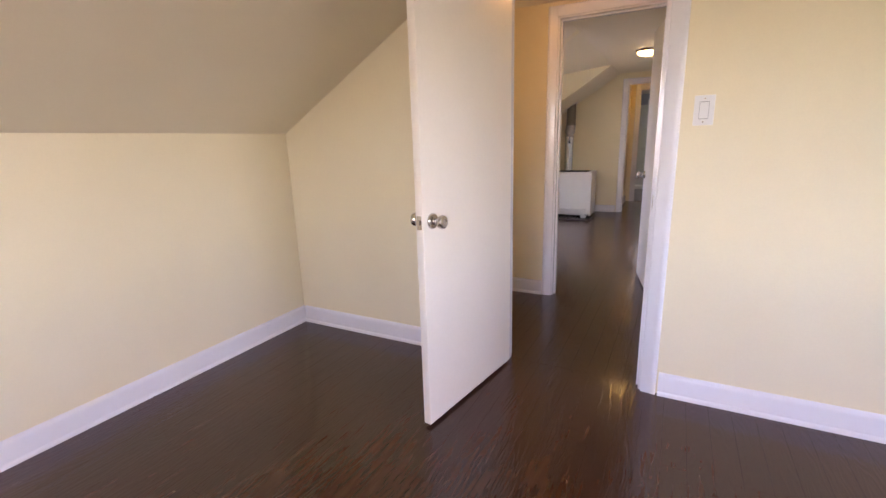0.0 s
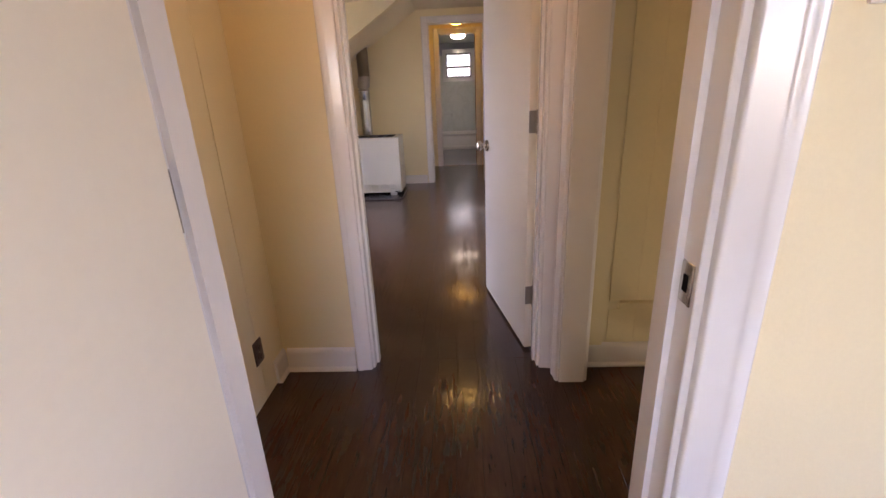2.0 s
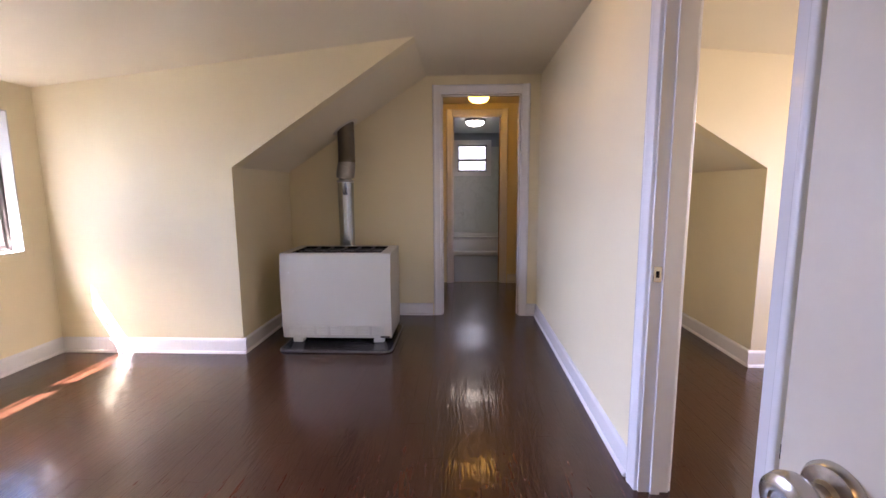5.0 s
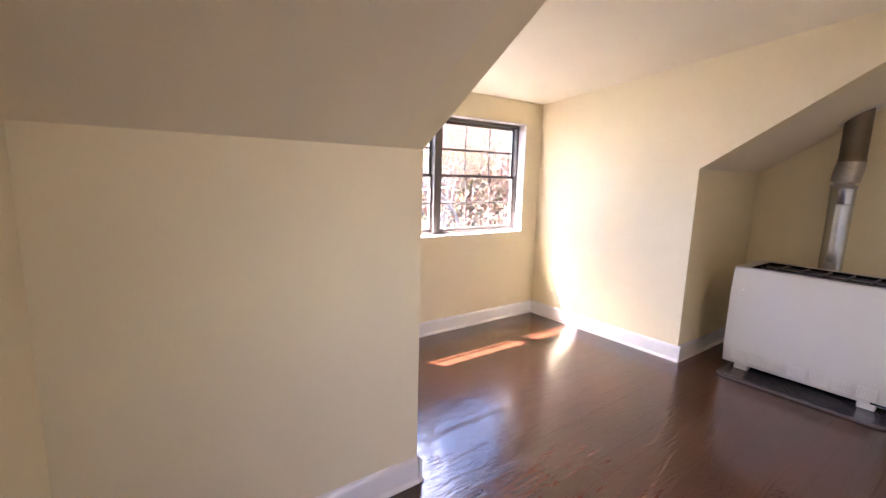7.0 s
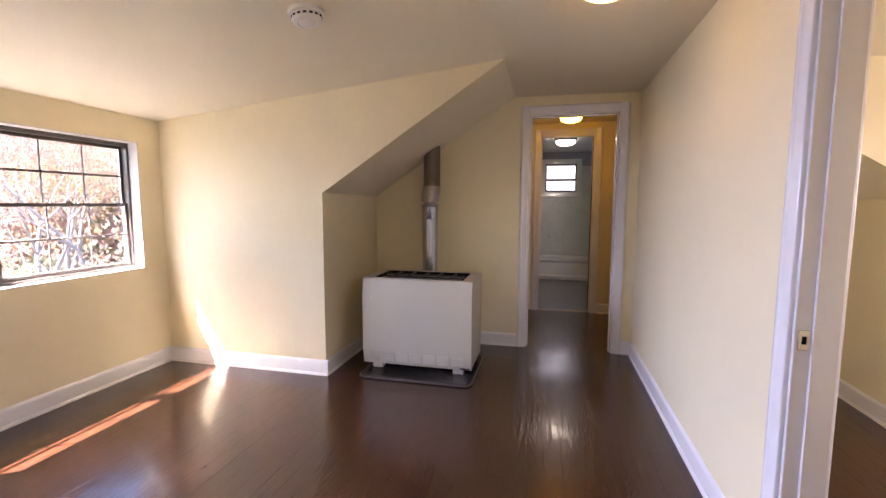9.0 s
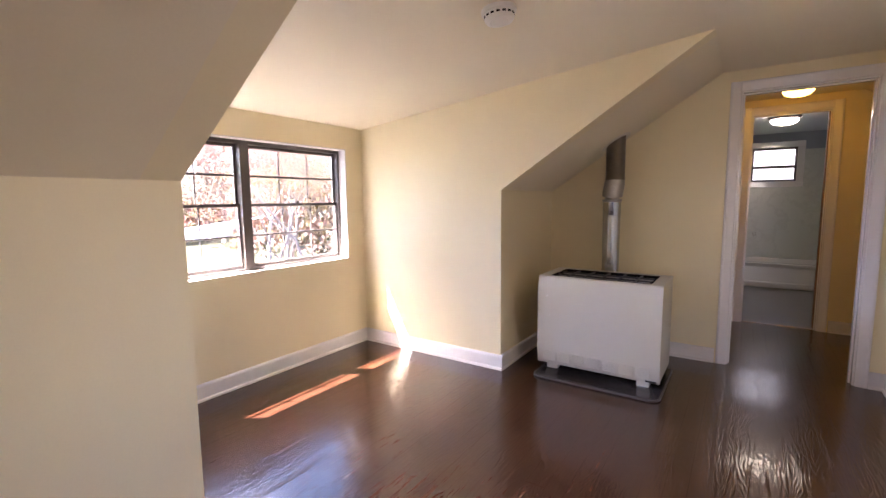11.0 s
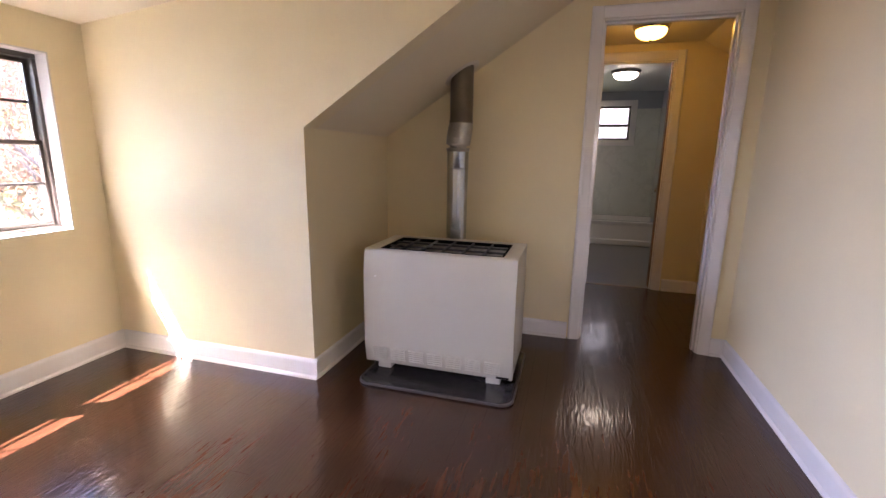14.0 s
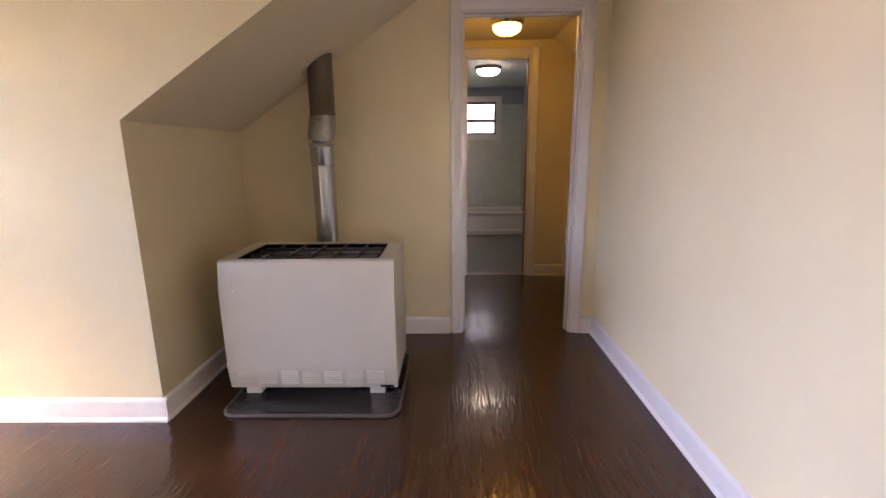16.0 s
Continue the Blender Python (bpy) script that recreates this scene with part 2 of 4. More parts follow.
DARK_GLASS = paint("dark_car_glass", (0.02, 0.022, 0.025), 0.08, 0.05, 0.0)
BARK = paint("grey_brown_bark", (0.19, 0.15, 0.13), 0.85, 0.3, 0.7, 18)
LEAF_PINK = leafy("pink_blossom_leaves", (0.13, 0.055, 0.045), (0.21, 0.115, 0.095))
LEAF_YELLOW = leafy("yellow_green_spring_leaves", (0.11, 0.105, 0.022), (0.19, 0.175, 0.05))
LEAF_GREEN = leafy("green_spring_leaves", (0.055, 0.075, 0.028), (0.10, 0.125, 0.055))
LEAF_MIX = leafy("mixed_spring_foliage", (0.21, 0.10, 0.08), (0.23, 0.20, 0.065), ((0.3, (0.26, 0.145, 0.115)), (0.55, (0.24, 0.175, 0.085)), (0.8, (0.20, 0.165, 0.12))))
LEAF_TAN = leafy("pale_tan_budding_twigs", (0.15, 0.115, 0.09), (0.27, 0.21, 0.165))


# ---- building helpers ----
def box(bm, x0, x1, y0, y1, z0, z1, m=None):
    v = [bm.verts.new((x, y, z)) for x in (x0, x1) for y in (y0, y1) for z in (z0, z1)]
    if m is not None:
        for q in v:
            q.co = m @ q.co
    for f in ((0, 1, 3, 2), (4, 6, 7, 5), (0, 4, 5, 1), (2, 3, 7, 6), (0, 2, 6, 4), (1, 5, 7, 3)):
        bm.faces.new([v[i] for i in f])
    return v


def sweep(bm, pts, origin, u, v, along):
    """A closed outline in the plane of u and v, carried along a vector."""
    o, u, v, along = Vector(origin), Vector(u), Vector(v), Vector(along)
    a = [bm.verts.new(o + u * p + v * q) for p, q in pts]
    b = [bm.verts.new(w.co + along) for w in a]
    bm.faces.new(a), bm.faces.new(b[::-1])
    for i in range(len(a)):
        j = (i + 1) % len(a)
        bm.faces.new((a[j], a[i], b[i], b[j]))


def lathe(bm, rows, m=None, seg=24, caps=True):
    """Rings of (radius, height) about z, joined into a turned body."""
    m = m or Matrix.Identity(4)
    rings = []
    for r, h in rows:
        rings.append([bm.verts.new(m @ Vector((r * math.cos(2 * math.pi * i / seg), r * math.sin(2 * math.pi * i / seg), h))) for i in range(seg)])
    for a, b in zip(rings, rings[1:]):
        for i in range(seg):
            j = (i + 1) % seg
            bm.faces.new((a[i], a[j], b[j], b[i]))
    if caps:
        bm.faces.new(rings[0][::-1]), bm.faces.new(rings[-1])


def tube(bm, points, radius, seg=20):
    """A round pipe through points, with its rings turned to the way."""
    pts = [Vector(p) for p in points]
    rings = []
    for i, p in enumerate(pts):
        d = (pts[min(i + 1, len(pts) - 1)] - pts[max(i - 1, 0)]).normalized()
        q = d.to_track_quat("Z", "Y").to_matrix()
        r = radius[i] if isinstance(radius, (list, tuple)) else radius
        rings.append([bm.verts.new(p + q @ Vector((r * math.cos(2 * math.pi * k / seg), r * math.sin(2 * math.pi * k / seg), 0))) for k in range(seg)])
    for a, b in zip(rings, rings[1:]):
        for i in range(seg):
            j = (i + 1) % seg
            bm.faces.new((a[i], a[j], b[j], b[i]))
    bm.faces.new(rings[0][::-1]), bm.faces.new(rings[-1])


def soften(bm, width=0.004, segments=2, sharp=30):
    bmesh.ops.recalc_face_normals(bm, faces=bm.faces)
    edges = [e for e in bm.edges if len(e.link_faces) == 2 and e.calc_face_angle(0) > radians(sharp)]
    bmesh.ops.bevel(bm, geom=edges, offset=width, segments=segments, profile=0.6, affect="EDGES", clamp_overlap=True)


def mesh_of(name, bm, material, smooth=40):
    bmesh.ops.recalc_face_normals(bm, faces=bm.faces)
    me = bpy.data.meshes.new(name)
    for f in bm.faces:
        f.smooth = bool(smooth)
    if smooth:
        for e in bm.edges:
            if len(e.link_faces) != 2 or e.calc_face_angle(0) > radians(smooth):
                e.smooth = False
    bm.to_mesh(me)
    bm.free()
    for m in material if isinstance(material, (list, tuple)) else [material]:
        me.materials.append(m)
    return me


def part(name, bm, material, parent, label="", smooth=40):
    ob = new(name, mesh_of(name, bm, material, smooth))
    if parent is not None:
        ob.parent = parent
        ob.matrix_parent_inverse = parent.matrix_world.inverted()
    return tagged(ob, label)


def solid(name, bm, material, label, category, kind="", group="", smooth=40):
    return tagged(part(name, bm, material, None, "", smooth), label, category, group, kind)


def thing(name, m, label, category, group="", kind=""):
    ob = new(name)
    ob.empty_display_size = 0.1
    ob.matrix_world = m
    bpy.context.view_layer.update()
    return tagged(ob, label, category, group, kind)


def wall(name, boxes, label, material=CREAM, prisms=()):
    bm = bmesh.new()
    for b in boxes:
        box(bm, *b)
    for pts, origin, u, v, along in prisms:
        sweep(bm, pts, origin, u, v, along)
    return solid(name, bm, material, label, "wall", "structure", smooth=0)


X, Y, Z = (1, 0, 0), (0, 1, 0), (0, 0, 1)
# plan
KNEE, KNEE_TOP, CREASE, CEILING = -2.0, 1.385, -0.68, 2.245
RIGHT, FAR, WIN = 0.36, 8.37, -3.42
DORM0, DORM1 = 5.04, 7.31
DORM_EAVE = 1.955
TALL = 2.45
LOW = -2.6

# ---- walls ----
# wall between bedroom and landing, with its doorway
wall("wall_bedroom", [(-2.3, -0.55, 2.54, 2.66, 0, TALL), (0.195, 2.75, 2.54, 2.66, LOW, TALL), (-0.55, 0.195, 2.54, 2.66, 2.098, TALL)], "cream painted plaster wall with a white doorway")
wall("wall_bedroom_knee", [(-2.21, -2.09, -1.7, 2.54, 0, 1.45)], "low cream painted knee wall under the slope")
wall("wall_bedroom_gable", [(-2.3, -0.45, -1.82, -1.7, 0, TALL), (1.05, 2.75, -1.82, -1.7, 0, TALL), (-0.45, 1.05, -1.82, -1.7, 0, 0.8), (-0.45, 1.05, -1.82, -1.7, 1.9, TALL)], "cream painted gable wall with a window opening")
wall("wall_bedroom_side", [(2.6, 2.72, -1.7, -0.05, 0, TALL), (2.6, 2.72, 1.25, 2.54, 0, TALL), (2.6, 2.72, -0.05, 1.25, 0, 0.8), (2.6, 2.72, -0.05, 1.25, 1.9, TALL)], "cream painted side wall with a window opening")
# landing
wall("wall_landing_left", [(-1.12, -1.004, 2.66, 3.77, 0, TALL)], "cream painted landing wall with a panel seam")
wall("wall_landing_main", [(-2.3, -0.585, 3.77, 3.9, 0, TALL), (0.205, 0.48, 3.77, 3.9, 0, TALL), (0.48, 2.5, 3.78, 3.9, LOW, TALL), (-0.585, 0.205, 3.77, 3.9, 2.105, TALL)], "cream painted wall with a white doorway")
wall("wall_stairwell_end", [(2.38, 2.5, 2.66, 3.78, LOW, TALL)], "cream painted stairwell end wall")
wall("wall_stair_header", [(0.265, 0.375, 2.66, 3.77, 2.08, TALL), (0.265, 0.375, 3.66, 3.77, 0, 2.08), (0.265, 0.375, 2.66, 2.72, 0, 2.08)], "cream painted wall round the stair opening")
# main room
slope_k = (CEILING - KNEE_TOP) / (CREASE - KNEE)
wall("wall_knee_near", [(-2.12, KNEE, 3.9, 4.92, 0, 1.42)], "low cream painted knee wall under the slope")
wall("wall_knee_far", [(-2.12, KNEE, 7.43, FAR, 0, 1.42)], "low cream painted knee wall behind the heater")
cheek = [(-3.6, 0), (KNEE, 0), (KNEE, KNEE_TOP), (CREASE, CEILING), (CREASE, TALL), (-3.6, TALL)]
wall("wall_dormer_near", [], "cream painted dormer cheek wall", prisms=[(cheek, (0, 4.92, 0), X, Z, (0, 0.12, 0))])
wall("wall_dormer_far", [], "cream painted dormer cheek wall in sunlight", prisms=[(cheek, (0, DORM1, 0), X, Z, (0, 0.12, 0))])
WY0, WY1, WZ0, WZ1 = 5.25, 7.11, 0.803, 1.765
wall("wall_dormer_window", [(-3.6, WIN, DORM0, WY0, 0, TALL), (-3.6, WIN, WY1, DORM1, 0, TALL), (-3.6, WIN, WY0, WY1, 0, WZ0), (-3.6, WIN, WY0, WY1, WZ1, TALL)], "cream painted dormer wall round the window")
wall("wall_far", [(-2.3, -0.562, FAR, 8.49, 0, TALL), (0.203, RIGHT, FAR, 8.49, 0, TALL), (RIGHT, 1.75, FAR, 8.49, 0, TALL), (-0.562, 0.203, FAR, 8.49, 2.097, TALL)], "cream painted end wall with a white doorway")
RY0, RY1 = 5.17, 5.86
wall("wall_right", [(RIGHT, 0.48, 3.9, RY0, 0, TALL), (RIGHT, 0.48, RY1, FAR, 0, TALL), (RIGHT, 0.48, RY0, RY1, 2.0, TALL)], "cream painted partition wall with a doorway")
# side room, mirrored about the ridge
RK, RC = 1.62, 0.30
rcheek = [(3.1, 0), (RK, 0), (RK, 1.345), (RC, 2.16), (RC, TALL), (3.1, TALL)]
wall("wall_side_knee", [(RK, 1.74, 7.28, FAR, 0, 1.40)], "low cream painted knee wall under the slope")
wall("wall_side_cheek_far", [], "cream painted dormer cheek wall", prisms=[([(max(a, 0.48), b) if a < 0.48 else (a, b) for a, b in rcheek[:3]] + [(0.48, 2.05), (0.48, TALL), (3.1, TALL)], (0, 7.16, 0), X, Z, (0, 0.12, 0))])
wall("wall_side_near", [(0.48, 3.1, 4.6, 4.72, 0, TALL)], "cream painted side room wall")
wall("wall_side_window", [(2.94, 3.06, 4.72, 5.2, 0, TALL), (2.94, 3.06, 7.0, 7.16, 0, TALL), (2.94, 3.06, 5.2, 7.0, 0, 0.82), (2.94, 3.06, 5.2, 7.0, 1.8, TALL)], "cream painted wall with a window opening")
# back landing
wall("wall_back_landing_left", [(-0.76, -0.64, 8.49, 9.87, 0, TALL)], "cream painted back landing wall")
wall("wall_back_landing_right", [(1.3, 1.42, 8.49, 9.87, 0, TALL)], "cream painted back landing wall")
wall("wall_bathroom", [(-1.32, -0.49, 9.87, 9.98, 0, TALL), (0.155, 1.42, 9.87, 9.98, 0, TALL), (-0.49, 0.155, 9.87, 9.98, 2.138, TALL)], "cream painted wall with the bathroom doorway")
# bathroom
wall("wall_bath_left", [(-1.32, -1.2, 9.98, 13.05, 0, TALL)], "blue-grey painted bathroom wall", BLUE)
wall("wall_bath_right", [(0.56, 0.68, 9.98, 13.05, 0, TALL)], "blue-grey painted bathroom wall", BLUE)
BX0, BX1, BZ0, BZ1 = -0.44, 0.12, 1.55, 2.06
wall("wall_bath_back", [(-1.2, BX0, 12.97, 13.1, 0, TALL), (BX1, 0.56, 12.97, 13.1, 0, TALL), (BX0, BX1, 12.97, 13.1, 0, BZ0), (BX0, BX1, 12.97, 13.1, BZ1, TALL)], "blue-grey painted bathroom wall round a small window", BLUE)


# ---- ceilings ----
def ceiling(name, pts, y0, y1, label, material=CEIL):
    bm = bmesh.new()
    sweep(bm, pts, (0, y0, 0), X, Z, (0, y1 - y0, 0))
    return solid(name, bm, material, label, "ceiling", "structure", smooth=0)


T = 0.12
bs = 0.571
bc = -2.09 + (2.2 - 1.336) / bs
ceiling("ceiling_bedroom_slope", [(-2.3, 1.336 - 0.21 * bs), (bc, 2.2), (bc, 2.2 + T), (-2.3, 1.336 - 0.21 * bs + T)], -1.82, 2.54, "cream painted sloping ceiling")
ceiling("ceiling_bedroom", [(bc, 2.2), (2.75, 2.2), (2.75, 2.2 + T), (bc, 2.2 + T)], -1.82, 2.54, "cream painted flat ceiling")
ceiling("ceiling_landing", [(-1.12, 2.2), (2.5, 2.2), (2.5, 2.32), (-1.12, 2.32)], 2.66, 3.77, "cream painted landing ceiling")
left_slope = [(-2.3, KNEE_TOP - 0.3 * slope_k), (CREASE, CEILING), (CREASE, CEILING + T), (-2.3, KNEE_TOP - 0.3 * slope_k + T)]
ceiling("ceiling_slope_near", left_slope, 3.9, 4.92, "cream painted sloping ceiling over the knee wall")
ceiling("ceiling_slope_far", left_slope, 7.43, FAR, "cream painted sloping ceiling over the heater")
ceiling("ceiling_main", [(CREASE, CEILING), (RIGHT, CEILING), (RIGHT, CEILING + T), (CREASE, CEILING + T)], 3.9, FAR, "cream painted flat ceiling with a lamp")
ceiling("ceiling_dormer", [(WIN, DORM_EAVE), (CREASE, CEILING), (CREASE, CEILING + T), (WIN, DORM_EAVE + T)], DORM0, DORM1, "cream painted gently sloping dormer ceiling")
ceiling("ceiling_side_slope", [(0.48, 2.05), (RK + 0.12, 1.345 - 0.12 * 0.6174), (RK + 0.12, 1.345 + T - 0.12 * 0.6174), (0.48, 2.05 + T)], 7.28, FAR, "cream painted sloping ceiling")
ceiling("ceiling_side", [(0.48, 2.15), (2.94, 1.93), (2.94, 2.05), (0.48, 2.27)], 4.72, 7.16, "cream painted side room ceiling")
ceiling("ceiling_back_landing", [(-0.64, 2.27), (0.34, 2.27), (1.3, 1.71), (1.3, 1.83), (0.34, 2.39), (-0.64, 2.39)], 8.49, 9.87, "cream painted ceiling with a slope")
ceiling("ceiling_bath", [(-1.2, 2.28), (0.56, 2.28), (0.56, 2.4), (-1.2, 2.4)], 9.98, 12.97, "pale blue-grey bathroom ceiling", paint("pale_bath_ceiling_paint", (0.66, 0.68, 0.72), 0.5, 0.03))
# Unseen eave board, sized to cut the top of the dormer's sun patch.
bm = bmesh.new()
sweep(bm, [(-3.90, 1.95), (-3.60, 1.985), (-3.60, 2.125), (-3.90, 2.09)], (0, 4.6, 0), X, Z, (0, 3.1, 0))
solid("sun_cut_eave", bm, SIDING, "unseen pale eave board cutting the sun at the dormer window", "eave", "structure", smooth=0)

# ---- floors under the boards ----
bm = bmesh.new()
for b in ((-2.3, 2.72, -1.82, 2.66), (-1.12, 0.83, 2.66, 3.78), (-3.6, 3.06, 3.78, 8.49), (-0.76, 1.42, 8.49, 9.93)):
    box(bm, *b, -0.20, -0.012)
floor = solid("floor", bm, UNDER, "dark brown stained glossy wooden floorboards", "floor", "structure", smooth=0)
bm = bmesh.new()
box(bm, -1.32, 0.68, 9.93, 13.1, -0.2, -0.004)
solid("floor_bathroom", bm, TILE, "grey vinyl bathroom floor", "floor", "structure", smooth=0)

# ---- skirting ----
BASE = [(0, 0), (0.026, 0), (0.026, 0.006), (0.0245, 0.012), (0.020, 0.0165), (0.0145, 0.019), (0.0145, 0.094), (0.0135, 0.100), (0.0105, 0.107), (0.006, 0.1125), (0, 0.116)]


def skirting(x0, y0, x1, y1, out, k=1.0):
    a, b = Vector((x0, y0, 0)), Vector((x1, y1, 0))
    bm = bmesh.new()
    sweep(bm, [(p, q * k) for p, q in BASE], a, out, Z, b - a)
    return solid("baseboard", bm, TRIM, "white gloss painted wooden baseboard", "baseboard", "structure")


for row in (
    (-2.09, -1.7, -2.09, 2.54, X), (-2.068, 2.54, -0.622, 2.54, (0, -1, 0)), (0.267, 2.54, 2.6, 2.54, (0, -1, 0)),
    (-0.978, 3.77, -0.655, 3.77, (0, -1, 0)), (-1.0, 3.66, -1.0, 3.77, X), (0.397, 3.78, 0.82, 3.78, (0, -1, 0)),
    (KNEE, 3.9, KNEE, 5.04, X), (KNEE - 0.2, 5.04, KNEE + 0.022, 5.04, Y), (WIN, 5.04, WIN, DORM1, X), (-3.398, DORM1, KNEE + 0.022, DORM1, (0, -1, 0)),
    (KNEE, DORM1, KNEE, FAR, X), (-1.978, FAR, -0.635, FAR, (0, -1, 0)), (0.267, FAR, RIGHT, FAR, (0, -1, 0)), (RIGHT, RY1 + 0.08, RIGHT, FAR, (-1, 0, 0)),
    (RIGHT, 3.98, RIGHT, RY0 - 0.08, (-1, 0, 0)), (RK, 7.16, RK, FAR, (-1, 0, 0)), (RK - 0.022, 7.16, 2.94, 7.16, (0, -1, 0)),
    (0.23, 9.87, 1.3, 9.87, (0, -1, 0)), (-0.64, 8.6, -0.64, 9.87, X),
):
    skirting(*row)

# ---- doorways ----
CASING = [(0, 0), (0, 0.011), (0.002, 0.0135), (0.006, 0.015), (0.040, 0.0168), (0.045, 0.0195), (0.049, 0.0215), (0.064, 0.0215), (0.068, 0.0195), (0.070, 0.016), (0.070, 0)]


def doorway_y(name, x0, x1, y0, y1, top, label, sides=(1, 1), w=1.0, stop=None):
    """A lined and cased opening through a wall that runs along x, between y0 and y1."""
    e = thing(name, pose((x0 + x1) / 2, y0, 0), label, "doorway", "", "structure")
    t = 0.018
    for n, b in (("jamb", (x0, x0 + t, y0, y1, 0, top)), ("jamb", (x1 - t, x1, y0, y1, 0, top)), ("head_jamb", (x0 + t, x1 - t, y0, y1, top - t, top))):
        bm = bmesh.new()
        box(bm, *b)
        soften(bm, 0.002, 1)
        part(n, bm, TRIM, e)
    if stop:
        for b in ((x0 + t, x0 + t + 0.011, stop, stop + 0.035, 0, top - t), (x1 - t - 0.011, x1 - t, stop, stop + 0.035, 0, top - t), (x0 + t + 0.011, x1 - t - 0.011, stop, stop + 0.035, top - t - 0.011, top - t)):
            bm = bmesh.new()
            box(bm, *b)
            part("door_stop", bm, TRIM, e)
    for on, yy, n in ((sides[0], y0, (0, -1, 0)), (sides[1], y1, (0, 1, 0))):
        if not on:
            continue
        pts = [(p * w, q) for p, q in CASING]
        for origin, u, along in (((x0 + 0.006, yy, 0), (-1, 0, 0), (0, 0, top + 0.064 * w)), ((x1 - 0.006, yy, 0), (1, 0, 0), (0, 0, top + 0.064 * w)), ((x0 + 0.006, yy, top - 0.006), Z, (x1 - x0 - 0.012, 0, 0))):
            bm = bmesh.new()
            sweep(bm, pts, origin, u, n, along)
            part("casing", bm, TRIM, e)
    return e


def doorway_x(name, y0, y1, x0, x1, top, label, stop=None):
    e = thing(name, pose(x0, (y0 + y1) / 2, 0), label, "doorway", "", "structure")
    t = 0.018
    for n, b in (("jamb", (x0, x1, y0, y0 + t, 0, top)), ("jamb", (x0, x1, y1 - t, y1, 0, top)), ("head_jamb", (x0, x1, y0 + t, y1 - t, top - t, top))):
        bm = bmesh.new()
        box(bm, *b)
        soften(bm, 0.002, 1)
        part(n, bm, TRIM, e)
    if stop:
        for b in ((stop, stop + 0.035, y0 + t, y0 + t + 0.011, 0, top - t), (stop, stop + 0.035, y1 - t - 0.011, y1 - t, 0, top - t)):
            bm = bmesh.new()
            box(bm, *b)
            part("door_stop", bm, TRIM, e)
    for xx, n in ((x0, (-1, 0, 0)), (x1, (1, 0, 0))):
        for origin, u, along in (((xx, y0 + 0.006, 0), (0, -1, 0), (0, 0, top + 0.064)), ((xx, y1 - 0.006, 0), (0, 1, 0), (0, 0, top + 0.064)), ((xx, y0 + 0.006, top - 0.006), Z, (0, y1 - y0 - 0.012, 0))):
            bm = bmesh.new()
            sweep(bm, CASING, origin, u, n, along)
            part("casing", bm, TRIM, e)
    return e


dw1 = doorway_y("doorway_1", -0.55, 0.195, 2.54, 2.66, 2.098, "white gloss painted doorway with moulded casing", stop=2.585)
dw2 = doorway_y("doorway_2", -0.585, 0.205, 3.77, 3.9, 2.105, "white gloss painted doorway with moulded casing", stop=3.815)
dw3 = doorway_y("doorway_3", -0.562, 0.203, FAR, 8.49, 2.097, "white gloss painted doorway with moulded casing", stop=8.415)
dw4 = doorway_y("doorway_4", -0.49, 0.155, 9.87, 9.98, 2.138, "painted bathroom doorway with moulded casing", stop=9.895)
dw5 = doorway_x("doorway_5", RY0, RY1, RIGHT, 0.48, 2.0, "white gloss painted doorway to the side room", stop=0.405)
dw6 = doorway_x("doorway_6", 2.72, 3.66, 0.265, 0.375, 2.08, "white gloss painted opening to the stairs")


def plate(parent, m, w, h, d=0.002, material=NICKEL, name="strike_plate"):
    """A thin metal plate with a latch hole, in the x-z plane of m."""
    bm = bmesh.new()
    box(bm, -w / 2, w / 2, -d, d, -h / 2, h / 2, m)
    soften(bm, 0.0015, 1)
    q = part(name, bm, material, parent, "metal plate")
    bm = bmesh.new()
    box(bm, -w * 0.2, w * 0.2, -d * 1.3, d * 1.3, -h * 0.2, h * 0.2, m)
    part("latch_hole", bm, BLACK, q)
    return q


plate(dw1, pose(0.176, 2.565, 0.955, 0, 0, 90), 0.032, 0.062)
plate(dw5, pose(0.385, 5.841, 0.90, 0, 0, 0), 0.032, 0.062)


# ---- doors ----
def knob(parent, m, name="door_knob"):
    bm = bmesh.new()
    lathe(bm, [(0.033, 0), (0.033, 0.004), (0.029, 0.010), (0.016, 0.012), (0.0125, 0.016), (0.0125, 0.030), (0.018, 0.034), (0.0265, 0.042), (0.0285, 0.052), (0.026, 0.061), (0.017, 0.066), (0.012, 0.0655), (0.010, 0.063), (0.001, 0.063)], m)
    return part(name, bm, NICKEL, parent, "satin nickel round knob")


def hinge(parent, m, h=0.09, w=0.032, pin=(0, 0.005)):
    bm = bmesh.new()
    box(bm, -w, w, -0.002, 0.002, -h / 2, h / 2, m)
    tube(bm, [m @ Vector((*pin, -h / 2 - 0.004)), m @ Vector((*pin, h / 2 + 0.004))], 0.0065, 10)
    for k in (-1, 0, 1):
        lathe(bm, [(0.004, 0), (0.004, 0.0008), (0.002, 0.0012)], m @ Matrix.Translation((-w * 0.4, -0.002, k * h * 0.3)) @ Matrix.Rotation(radians(90), 4, "X"), 8)
    return part("hinge", bm, STEEL, parent, "dull steel butt hinge")


